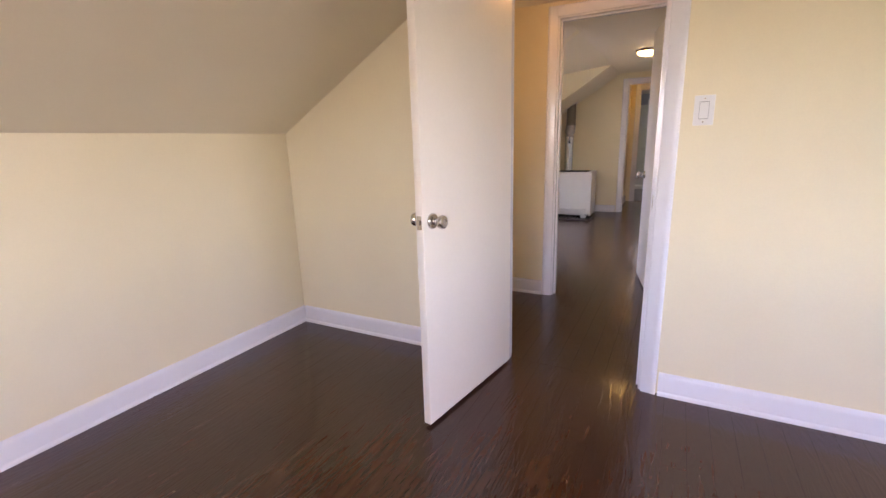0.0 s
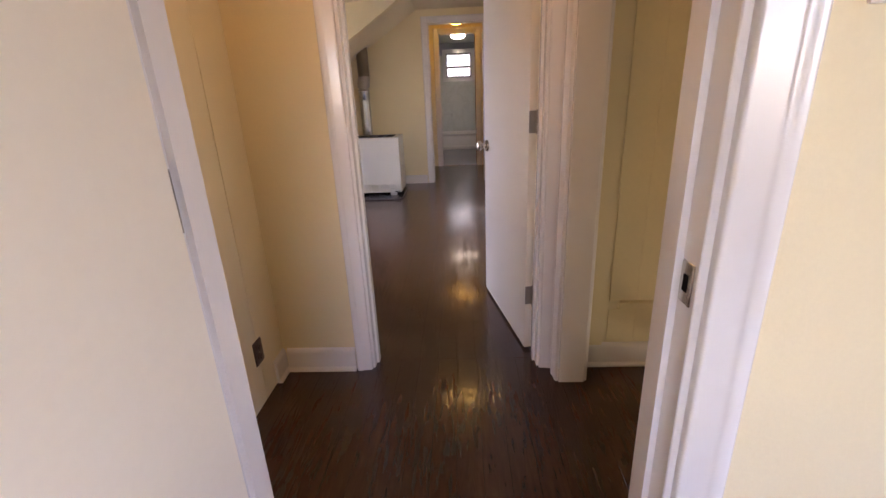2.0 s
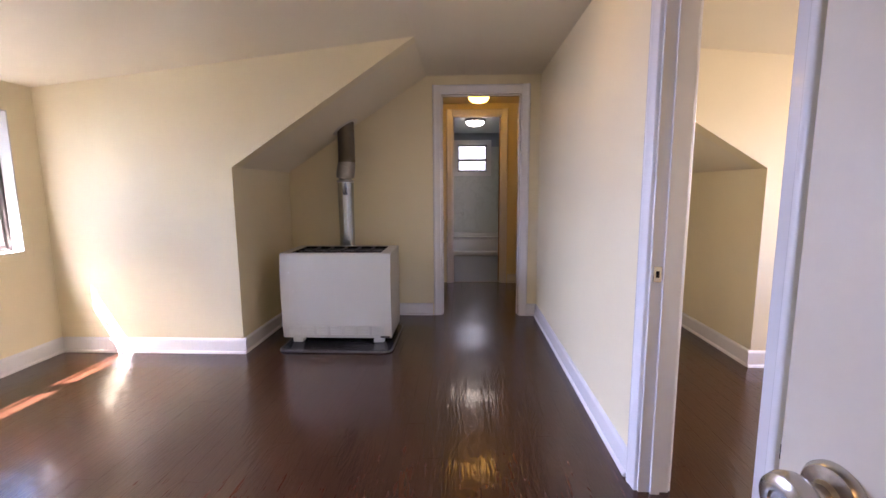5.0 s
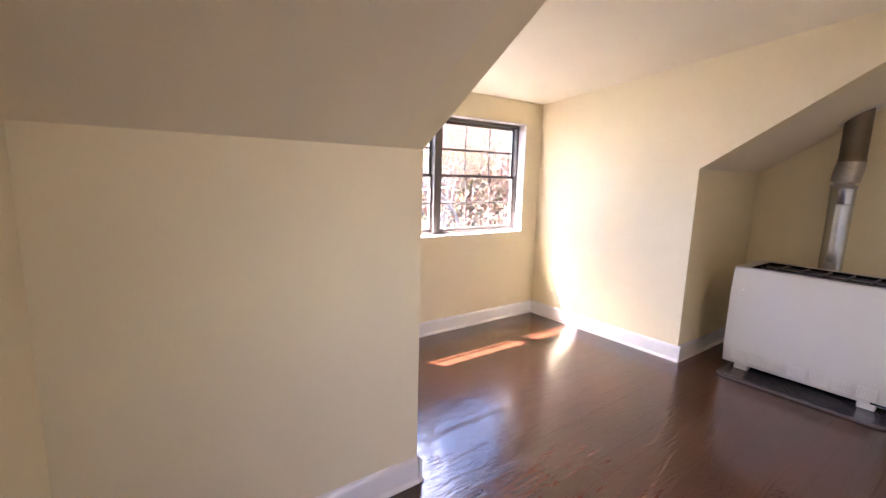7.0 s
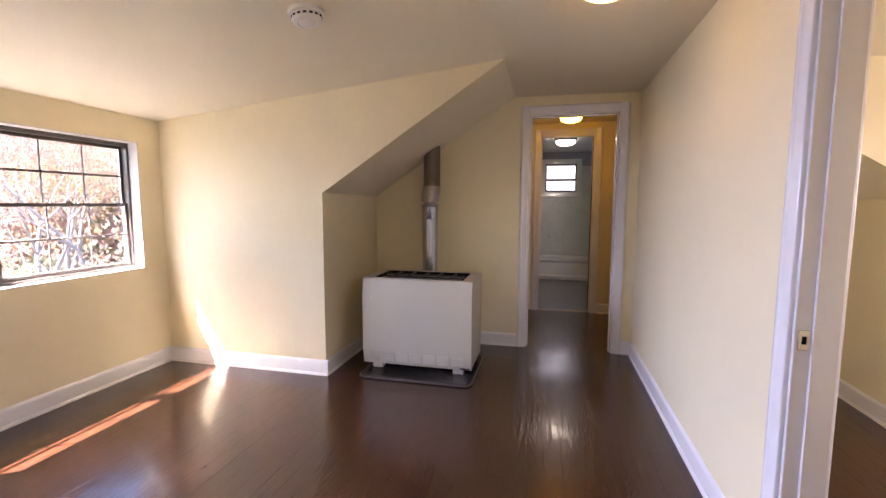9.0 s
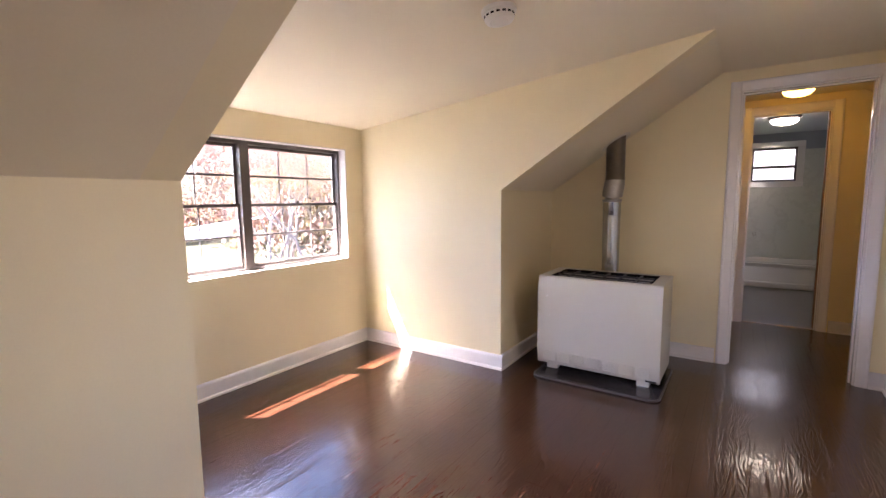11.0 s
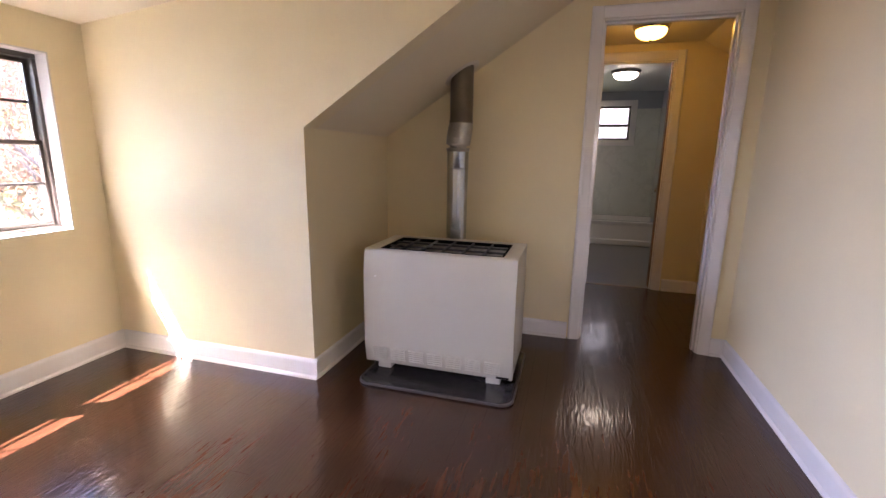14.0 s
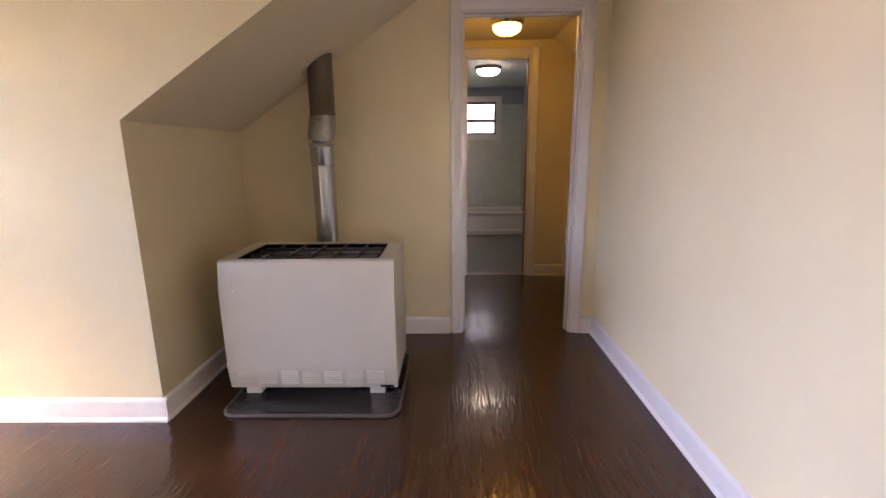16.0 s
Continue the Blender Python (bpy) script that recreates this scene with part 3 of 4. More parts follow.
def door(name, hinge_at, free_at, top, thick_side, label, knob_z, hinge_heights, edge=None):
    """A flush door from its hinge to its free edge; thickness to the side given."""
    h, f = Vector((*hinge_at, 0)), Vector((*free_at, 0))
    d = f - h
    w = d.length
    m = Matrix.Translation((h.x, h.y, 0)) @ Matrix.Rotation(math.atan2(d.y, d.x), 4, "Z")
    e = thing(name, m, label, "door", "", "structure")
    s = thick_side * 0.036
    bm = bmesh.new()
    box(bm, 0, w, min(0, s), max(0, s), 0.016, top, m)
    soften(bm, 0.0025, 2)
    part("leaf", bm, DOOR, e)
    for side, yy in ((-1, min(0, s)), (1, max(0, s))):
        knob(e, m @ Matrix.Translation((w - 0.062, yy, knob_z)) @ Matrix.Rotation(radians(-90 * side), 4, "X"))
    bm = bmesh.new()
    box(bm, w - 0.0005, w + 0.0018, s * 0.5 - 0.012, s * 0.5 + 0.012, knob_z - 0.028, knob_z + 0.028, m)
    box(bm, w, w + 0.011, s * 0.5 - 0.006, s * 0.5 + 0.006, knob_z - 0.009, knob_z + 0.009, m)
    part("latch", bm, NICKEL, e, "nickel latch plate and bolt")
    return e, m, w


door_a, ma, wa = door("door_1", (-0.507, 2.545), (-0.622, 1.812), 2.07, -1, "off-white flush bedroom door standing open", 0.936, ())
door_b, mb, wb = door("door_2", (0.150, 3.905), (0.003, 4.640), 2.08, -1, "off-white flush door standing open with nickel knob", 0.925, ())
for z in (0.30, 1.09, 1.80):
    hinge(door_b, pose(0.1672, 3.9045, z, 0, 0, 11), w=0.0175, pin=(0.0175, -0.004))
    hinge(door_a, pose(-0.53, 2.546, z, 0, 0, 90))
door_c, mc, wc = door("door_3", (0.137, 9.99), (0.262, 10.60), 2.115, -1, "bathroom door standing open against the wall", 0.93, ())
for z in (0.28, 1.08, 1.85):
    hinge(door_c, pose(0.132, 9.985, z, 0, 0, 90))
bm = bmesh.new()
box(bm, 0.118, 0.1365, 9.905, 9.985, 0.016, 2.115)
part("rebate_edge", bm, BARE_WOOD, dw4, "bare brown wooden edge")

# ---- dormer window ----
def sash_window(name, y0, y1, z0, z1, x, label, mullion=None, cols=3, kind="structure"):
    """Two double-hung metal units side by side, each sash divided by bars; x is the plane of the glass."""
    e = thing(name, pose(x, (y0 + y1) / 2, z0), label, "window", "", kind)
    f = 0.028

    def bar(n, a, b, c, d, x0, x1, mat=BRONZE, parent=e, lab=""):
        bm = bmesh.new()
        box(bm, x0, x1, a, b, c, d)
        soften(bm, 0.003, 1)
        return part(n, bm, mat, parent, lab)

    frame_x = (x - 0.045, x + 0.035)
    for a, b, c, d in ((y0, y1, z1 - f, z1), (y0, y1, z0, z0 + f * 0.6), (y0, y0 + f * 0.8, z0 + f * 0.6, z1 - f), (y1 - f * 0.8, y1, z0 + f * 0.6, z1 - f)):
        bar("window_frame", a, b, c, d, *frame_x)
    bar("mullion", mullion - 0.036, mullion + 0.036, z0 + f * 0.6, z1 - f, x - 0.05, x + 0.045)
    rail = (z0 + z1) / 2 + 0.005
    for u0, u1 in ((y0 + f * 0.8, mullion - 0.036), (mullion + 0.036, y1 - f * 0.8)):
        for low, high, xs in ((rail - 0.012, z1 - f, x - 0.022), (z0 + f * 0.6, rail + 0.012, x + 0.004)):
            s = bar("sash", u0, u1, low, low + (0.026 if low < rail - 0.1 else 0.024), xs - 0.012, xs + 0.012)
            bar("sash_rail", u0, u1, high - 0.022, high, xs - 0.012, xs + 0.012, parent=s)
            for a in (u0, u1 - 0.018):
                bar("sash_stile", a, a + 0.018, low + 0.024, high - 0.022, xs - 0.012, xs + 0.012, parent=s)
            in0, in1, zz0, zz1 = u0 + 0.018, u1 - 0.018, low + 0.024, high - 0.022
            zm = (zz0 + zz1) / 2
            bar("glazing_bar", in0, in1, zm - 0.0075, zm + 0.0075, xs - 0.007, xs + 0.009, parent=s)
            for k in range(1, cols):
                yy = in0 + (in1 - in0) * k / cols
                bar("glazing_bar", yy - 0.0042, yy + 0.0042, zz0, zm - 0.0075, xs - 0.006, xs + 0.008, parent=s)
                bar("glazing_bar", yy - 0.0042, yy + 0.0042, zm + 0.0075, zz1, xs - 0.006, xs + 0.008, parent=s)
            for r0, r1 in ((zz0, zm - 0.0075), (zm + 0.0075, zz1)):
                for k in range(cols):
                    a, b = in0 + (in1 - in0) * k / cols, in0 + (in1 - in0) * (k + 1) / cols
                    bm = bmesh.new()
                    box(bm, xs - 0.0015, xs + 0.0015, a + 0.001, b - 0.001, r0, r1)
                    p = part("pane", bm, GLASS, s, "clear glass", smooth=0)
                    p.visible_shadow = False
        bar("sash_latch", (u0 + u1) / 2 - 0.02, (u0 + u1) / 2 + 0.02, rail + 0.012, rail + 0.026, x + 0.004, x + 0.022, lab="small bronze sash latch")
    return e


win = sash_window("window_1", WY0 + 0.012, WY1 - 0.004, WZ0 + 0.010, WZ1 - 0.006, -3.535, "bronze double sash window with divided clear panes", mullion=6.195)
bm = bmesh.new()
box(bm, -3.57, WIN + 0.006, WY0 + 0.001, WY1 - 0.001, WZ0 + 0.001, WZ0 + 0.008)
soften(bm, 0.002, 2)
part("window_sill", bm, SILL, win, "white painted sill")
for b in ((-3.57, WIN + 0.003, WY0, WY0 + 0.009, WZ0 + 0.009, WZ1), (-3.57, WIN + 0.003, WY1 - 0.009, WY1, WZ0 + 0.009, WZ1), (-3.57, WIN + 0.003, WY0 + 0.009, WY1 - 0.009, WZ1 - 0.009, WZ1)):
    bm = bmesh.new()
    box(bm, *b)
    part("reveal_lining", bm, SILL, win, "white painted lining")

# ---- bathroom window ----
bw = thing("window_2", pose(-0.16, 12.97, BZ0), "small white cased bathroom window with two panes", "window", "", "structure")
for n, b, mat in (
    ("casing", (BX0 - 0.09, BX1 + 0.09, 12.945, 12.97, BZ1, BZ1 + 0.09), PORCELAIN), ("casing", (BX0 - 0.09, BX1 + 0.09, 12.945, 12.97, BZ0 - 0.09, BZ0), PORCELAIN),
    ("casing", (BX0 - 0.09, BX0, 12.945, 12.97, BZ0, BZ1), PORCELAIN), ("casing", (BX1, BX1 + 0.09, 12.945, 12.97, BZ0, BZ1), PORCELAIN),
    ("window_frame", (BX0, BX1, 12.99, 13.03, BZ1 - 0.03, BZ1), BRONZE), ("window_frame", (BX0, BX1, 12.99, 13.03, BZ0, BZ0 + 0.03), BRONZE),
    ("window_frame", (BX0, BX0 + 0.025, 12.99, 13.03, BZ0 + 0.03, BZ1 - 0.03), BRONZE), ("window_frame", (BX1 - 0.025, BX1, 12.99, 13.03, BZ0 + 0.03, BZ1 - 0.03), BRONZE),
    ("meeting_rail", (BX0 + 0.025, BX1 - 0.025, 12.985, 13.03, 1.748, 1.792), BRONZE),
):
    bm = bmesh.new()
    box(bm, *b)
    soften(bm, 0.003, 1)
    part(n, bm, mat, bw)
for z0, z1 in ((BZ0 + 0.03, 1.748), (1.792, BZ1 - 0.03)):
    bm = bmesh.new()
    box(bm, BX0 + 0.025, BX1 - 0.025, 13.008, 13.011, z0, z1)
    part("pane", bm, GLASS, bw, "clear glass", smooth=0).visible_shadow = False

# ---- heater ----
HX0, HX1, HY0, HY1, HZ0, HZ1 = -1.775, -0.905, 7.49, 7.975, 0.055, 0.735
heater = thing("gas_heater", pose((HX0 + HX1) / 2, 7.73, 0), "beige enamelled gas room heater with black top grille", "heater")
GX0, GX1, GY0, GY1 = -1.69, -0.985, 7.545, 7.90
bm = bmesh.new()
# side outline: upright front above, drawn back a little at the foot
side = [(HY0 + 0.02, HZ0), (HY0, HZ0 + 0.12), (HY0, HZ1 - 0.15), (HY0 + 0.018, HZ1 - 0.022), (HY0 + 0.023, HZ1 - 0.006), (HY0 + 0.034, HZ1), (HY0 + 0.04, HZ1), (HY0 + 0.04, HZ0 + 0.01)]
sweep(bm, side, (HX0, 0, 0), Y, Z, (HX1 - HX0, 0, 0))
soften(bm, 0.006, 2)
front = part("front_panel", bm, ENAMEL, heater)
for n, b in (("side_panel", (HX0 + 0.003, HX0 + 0.025, HY0 + 0.041, HY1, HZ0 + 0.004, HZ1 - 0.012)), ("side_panel", (HX1 - 0.025, HX1 - 0.003, HY0 + 0.041, HY1, HZ0 + 0.004, HZ1 - 0.012)), ("back_panel", (HX0 + 0.026, HX1 - 0.026, HY1 - 0.02, HY1, HZ0 + 0.01, HZ1 - 0.012))):
    bm = bmesh.new()
    box(bm, *b)
    soften(bm, 0.006, 2)
    part(n, bm, ENAMEL, heater)
bm = bmesh.new()
for b in ((HX0 + 0.002, HX1 - 0.002, HY0 + 0.041, GY0), (HX0 + 0.002, HX1 - 0.002, GY1, HY1), (HX0 + 0.002, GX0, GY0, GY1), (GX1, HX1 - 0.002, GY0, GY1)):
    box(bm, *b, HZ1 - 0.011, HZ1)
part("top_panel", bm, ENAMEL, heater)
# Black block put in the cavity; the shade under the grille is its colour.
bm = bmesh.new()
box(bm, GX0 - 0.02, GX1 + 0.02, GY0 - 0.01, GY1 + 0.01, HZ1 - 0.30, HZ1 - 0.22)
part("grille_cavity_dark", bm, BLACK, heater, "black block that darkens the cavity under the grille")
for n, b in [("grille_frame", (GX0, GX1, GY0, GY0 + 0.012)), ("grille_frame", (GX0, GX1, GY1 - 0.012, GY1)), ("grille_frame", (GX0, GX0 + 0.012, GY0 + 0.012, GY1 - 0.012)), ("grille_frame", (GX1 - 0.012, GX1, GY0 + 0.012, GY1 - 0.012))]:
    bm = bmesh.new()
    box(bm, *b, HZ1 - 0.018, HZ1 + 0.002)
    part(n, bm, BLACK, heater)
for k in range(1, 6):
    xx = GX0 + (GX1 - GX0) * k / 6
    bm = bmesh.new()
    box(bm, xx - 0.0045, xx + 0.0045, GY0 + 0.012, GY1 - 0.012, HZ1 - 0.012, HZ1 + 0.0015)
    part("grille_bar", bm, GRILLE, heater, "grey grille bar")
for k in range(1, 3):
    yy = GY0 + (GY1 - GY0) * k / 3
    bm = bmesh.new()
    box(bm, GX0 + 0.012, GX1 - 0.012, yy - 0.0035, yy + 0.0035, HZ1 - 0.012, HZ1 - 0.001)
    part("grille_bar", bm, GRILLE, heater, "grey grille bar")
# louvres pressed into the foot of the front
for k in range(7):
    x0 = HX0 + 0.052 + k * 0.1105
    bm = bmesh.new()
    for j in range(6):
        z = 0.083 + j * 0.0135
        y = HY0 + max(0, (0.175 - z) / 0.12) * 0.02
        sweep(bm, [(0, 0), (-0.0095, 0.0012), (-0.0095, 0.0038), (0, 0.0068)], (x0, y + 0.001, z), Y, Z, (0.088, 0, 0))
    part("louvre", bm, ENAMEL, front)
for cx_, cz_, w_, h_ in ((-1.70, 0.585, 0.016, 0.006), (-1.675, 0.44, 0.007, 0.004)):
    bm = bmesh.new()
    lathe(bm, [(0.5, 0), (0.5, 0.0006), (0.3, 0.0009)], Matrix.Translation((cx_, HY0 + 0.0002, cz_)) @ Matrix.Rotation(radians(90), 4, "X") @ Matrix.Rotation(radians(35), 4, "Z") @ Matrix.Diagonal((w_, h_, 1, 1)), 9)
    part("paint_chip", bm, PORCELAIN, front, "small white scuff")
bm = bmesh.new()
box(bm, -0.995, -0.925, HY0 + 0.012, HY0 + 0.018, 0.062, 0.072)
part("badge", bm, BLACK, front, "small dark maker's badge")
for x0 in (HX0 + 0.07, HX1 - 0.15):
    for y0 in (HY0 + 0.035, HY1 - 0.11):
        bm = bmesh.new()
        box(bm, x0, x0 + 0.08, y0, y0 + 0.07, 0.014, HZ0 + 0.012)
        soften(bm, 0.005, 2)
        part("foot", bm, ENAMEL, heater)
bm = bmesh.new()
box(bm, HX0 + 0.03, HX1 - 0.03, HY0 + 0.05, HY1 - 0.03, HZ0 + 0.012, HZ0 + 0.05)
part("base_tray", bm, BLACK, heater, "dark underside tray")

# floor mat with rounded corners and a raised lip
bm = bmesh.new()
mx0, mx1, my0, my1, r = -1.752, -0.88, 7.322, 8.02, 0.07
ring = []
for cx, cy, a0 in ((mx1 - r, my1 - r, 0), (mx0 + r, my1 - r, 90), (mx0 + r, my0 + r, 180), (mx1 - r, my0 + r, 270)):
    for k in range(7):
        a = radians(a0 + 15 * k)
        ring.append((cx + r * math.cos(a), cy + r * math.sin(a)))
cx, cy = (mx0 + mx1) / 2, (my0 + my1) / 2
loops = []
for inset, z in ((0, 0.0), (0, 0.010), (0.006, 0.015), (0.016, 0.015), (0.022, 0.012)):
    loops.append([bm.verts.new((cx + (x - cx) * (1 - inset / 0.43), cy + (y - cy) * (1 - inset / 0.35), z)) for x, y in ring])
for a, b in zip(loops, loops[1:]):
    for i in range(len(a)):
        j = (i + 1) % len(a)
        bm.faces.new((a[i], a[j], b[j], b[i]))
bm.faces.new(loops[-1])
bm.faces.new(loops[0][::-1])
floor_mat = solid("floor_mat", bm, MAT_GREY, "dark grey worn heat mat under the heater", "mat")
bm = bmesh.new()
loops = []
for inset, z in ((-0.001, 0.004), (-0.001, 0.012), (0.003, 0.0162), (0.006, 0.0162), (0.008, 0.0148)):
    loops.append([bm.verts.new((cx + (x - cx) * (1 - inset / 0.43), cy + (y - cy) * (1 - inset / 0.35), z)) for x, y in ring])
for a, b in zip(loops, loops[1:]):
    for i in range(len(a)):
        j = (i + 1) % len(a)
        bm.faces.new((a[i], a[j], b[j], b[i]))
part("lip", bm, MAT_LIP, floor_mat, "pale scuffed raised edge")

# ---- flue pipe ----
PX, PY, PU = -1.416, 8.20, -1.398
flue = thing("flue_pipe", pose(PX, PY, 0.5), "galvanised steel flue pipe rising into the slope", "flue pipe")
bm = bmesh.new()
tube(bm, [(PX, 7.96, 0.56), (PX, 8.04, 0.56), (PX, 8.10, 0.585), (PX, PY, 0.64), (PX, PY, 0.70)], 0.062)
part("outlet_elbow", bm, GALV_DULL, flue)
bm = bmesh.new()
lathe(bm, [(0.0675, 0.70), (0.0700, 1.166), (0.0720, 1.168), (0.0720, 1.173), (0.0702, 1.175)], pose(PX, PY, 0), 32)
part("lower_pipe", bm, GALV, flue, "bright galvanised pipe")
bm = bmesh.new()
lathe(bm, [(0.0702, 1.175), (0.0715, 1.178), (0.0720, 1.292), (0.0730, 1.296)], pose(PX, PY, 0), 32)
part("sleeve", bm, GALV, flue, "bright crimped sleeve")
bm = bmesh.new()
tube(bm, [(PX, PY, 1.284), (PX, PY, 1.300), (PX, PY, 1.330), (PX + 0.003, PY, 1.362), (PX + 0.008, PY, 1.395), (PX + 0.013, PY, 1.425), (PX + 0.017, PY, 1.452), (PU, PY, 1.476)], [0.0735, 0.0765, 0.0790, 0.0805, 0.0810, 0.0800, 0.0780, 0.0745], 32)
elbow = part("offset_elbow", bm, GALV_DULL, flue, "dull offset elbow with crimped seams")
for z, dx, lean in ((1.302, 0, 0), (1.372, 0.004, 12), (1.426, 0.013, 20)):
    bm = bmesh.new()
    lathe(bm, [(0.0775, -0.003), (0.0825, -0.001), (0.0825, 0.001), (0.0775, 0.003)], Matrix.Translation((PX + dx, PY, z)) @ Matrix.Rotation(radians(lean), 4, "Y") @ Matrix.Diagonal((0.95 if lean == 0 else 1.0, 0.95 if lean == 0 else 1.0, 1, 1)), 32)
    part("seam_bead", bm, GALV_DULL, elbow)
bm = bmesh.new()
lathe(bm, [(0.073, 1.464), (0.0775, 1.468), (0.0775, 1.482), (0.0745, 1.486), (0.0742, 1.93)], pose(PU, PY, 0), 32)
part("upper_pipe", bm, GALV_OLD, flue, "dull weathered upper pipe")
bm = bmesh.new()
sm = Matrix.Translation((PU, PY, KNEE_TOP + (PU - KNEE) * slope_k)) @ Matrix.Rotation(-math.atan(slope_k), 4, "Y")
lathe(bm, [(0.128, -0.0005), (0.122, -0.006), (0.098, -0.009), (0.085, -0.002)], sm, 28)
part("ceiling_collar", bm, PLASTER, flue, "cream painted plaster patch")


# ---- ceiling lamps ----
def ceiling_lamp(name, x, y, z, r, glow, label, deep=1.0):
    e = thing(name, pose(x, y, z), label, "ceiling lamp", "flush ceiling lamps")
    at = pose(x, y, z) @ Matrix.Diagonal((1, 1, deep, 1))
    bm = bmesh.new()
    lathe(bm, [(r, 0), (r * 1.02, -0.008), (r * 0.98, -0.020), (r * 0.90, -0.028), (r * 0.88, -0.034), (r * 0.80, -0.036)], at, 40)
    part("pan", bm, NICKEL, e, "brushed nickel pan")
    bm = bmesh.new()
    lathe(bm, [(r * 0.84, -0.034), (r * 0.83, -0.050), (r * 0.76, -0.066), (r * 0.62, -0.079), (r * 0.42, -0.088), (r * 0.2, -0.093), (0.004, -0.094)], at, 40)
    part("shade", bm, glow, e, "lit frosted glass bowl")
    bm = bmesh.new()
    lathe(bm, [(0.004, -0.091), (0.010, -0.095), (0.010, -0.098), (0.005, -0.101), (0.005, -0.104), (0.001, -0.106)], at, 14)
    part("finial", bm, NICKEL, e, "small nickel finial")
    return e


ceiling_lamp("ceiling_lamp", -0.165, 6.37, CEILING, 0.128, GLOW_MAIN, "flush nickel ceiling lamp with warm lit bowl", 0.85)
ceiling_lamp("ceiling_lamp", -0.36, 3.1, 2.2, 0.135, GLOW_LANDING, "flush nickel ceiling lamp with orange lit bowl")
ceiling_lamp("ceiling_lamp", -0.17, 9.25, 2.27, 0.135, GLOW_HALL, "flush nickel ceiling lamp with amber lit bowl", 1.2)
ceiling_lamp("ceiling_lamp", -0.155, 11.2, 2.28, 0.165, GLOW_BATH, "flush nickel ceiling lamp with white lit bowl", 1.15)

# ---- smoke detector ----
sz = DORM_EAVE + (-1.455 - WIN) * (CEILING - DORM_EAVE) / (CREASE - WIN)
sd = thing("smoke_detector", pose(-1.455, 6.20, sz), "round white plastic smoke detector on the ceiling", "smoke detector")
tilt = Matrix.Translation((-1.455, 6.20, sz)) @ Matrix.Rotation(-math.atan((CEILING - DORM_EAVE) / (CREASE - WIN)), 4, "Y")
bm = bmesh.new()
lathe(bm, [(0.078, 0.002), (0.080, -0.008), (0.078, -0.018), (0.071, -0.020)], tilt, 32)
part("base", bm, PLASTIC, sd)
bm = bmesh.new()
lathe(bm, [(0.068, -0.020), (0.068, -0.040), (0.062, -0.052), (0.046, -0.057), (0.039, -0.053), (0.034, -0.057), (0.001, -0.059)], tilt, 32)
part("cover", bm, PLASTIC, sd)
bm = bmesh.new()
for k in range(16):
    a = 2 * math.pi * k / 16
    box(bm, 0.0670, 0.0686, -0.008, 0.008, -0.037, -0.028, tilt @ Matrix.Rotation(a, 4, "Z"))
part("vent_slot", bm, BLACK, sd, "dark vent slots")


# ---- switches and sockets ----
def cover_plate(name, m, label, category, material=PLASTIC, kind_of="switch", w=0.076, h=0.122):
    """A wall plate in the x-z plane of m that faces -y."""
    e = thing(name, m, label, category)
    bm = bmesh.new()
    box(bm, -w / 2, w / 2, -0.006, 0.001, -h / 2, h / 2, m)
    soften(bm, 0.0035, 2)
    part("plate", bm, material, e)
    if kind_of == "switch":
        bm = bmesh.new()
        sweep(bm, [(-0.0062, -0.033), (-0.0105, -0.033), (-0.0075, 0.033), (-0.0062, 0.033)], m @ Vector((-0.0165, 0, 0)), m.to_3x3() @ Vector(Y), Z, m.to_3x3() @ Vector((0.033, 0, 0)))
        part("rocker", bm, PLASTIC, e)
        bm = bmesh.new()
        box(bm, -0.018, 0.018, -0.0066, -0.006, -0.0355, 0.0355, m)
        part("rocker_gap", bm, paint("grey_switch_gap", (0.35, 0.33, 0.3), 0.5), e)
    else:
        for dz in (-0.021, 0.021):
            bm = bmesh.new()
            lathe(bm, [(0.0165, 0), (0.0165, 0.008), (0.0155, 0.009)], m @ Matrix.Translation((0, 0, dz)) @ Matrix.Rotation(radians(90), 4, "X"), 20)
            face = part("outlet_face", bm, material, e)
            bm = bmesh.new()
            for dx in (-0.006, 0.006):
                box(bm, dx - 0.0012, dx + 0.0012, -0.0096, -0.0088, dz - 0.001, dz + 0.007, m)
            box(bm, -0.0025, 0.0025, -0.0096, -0.0088, dz - 0.010, dz - 0.006, m)
            part("slot", bm, BLACK, face)
    for dz in (-0.047, 0.047) if kind_of == "switch" else (0,):
        bm = bmesh.new()
        lathe(bm, [(0.0032, 0), (0.0032, 0.0075), (0.001, 0.008)], m @ Matrix.Translation((0, 0, dz)) @ Matrix.Rotation(radians(90), 4, "X"), 10)
        part("screw", bm, NICKEL, e)
    return e


cover_plate("light_switch", pose(0.343, 2.54, 1.349), "white plastic rocker light switch by the door", "light switch")
cover_plate("wall_socket", pose(WIN, 5.536, 0.388, 0, 0, 90), "white plastic double wall socket under the window", "wall socket", kind_of="socket")
cover_plate("wall_socket", pose(-1.0, 3.55, 0.236, 0, 0, 90), "brown plastic wall socket on the landing wall", "wall socket", BROWN_PLASTIC, "socket", 0.07, 0.105)

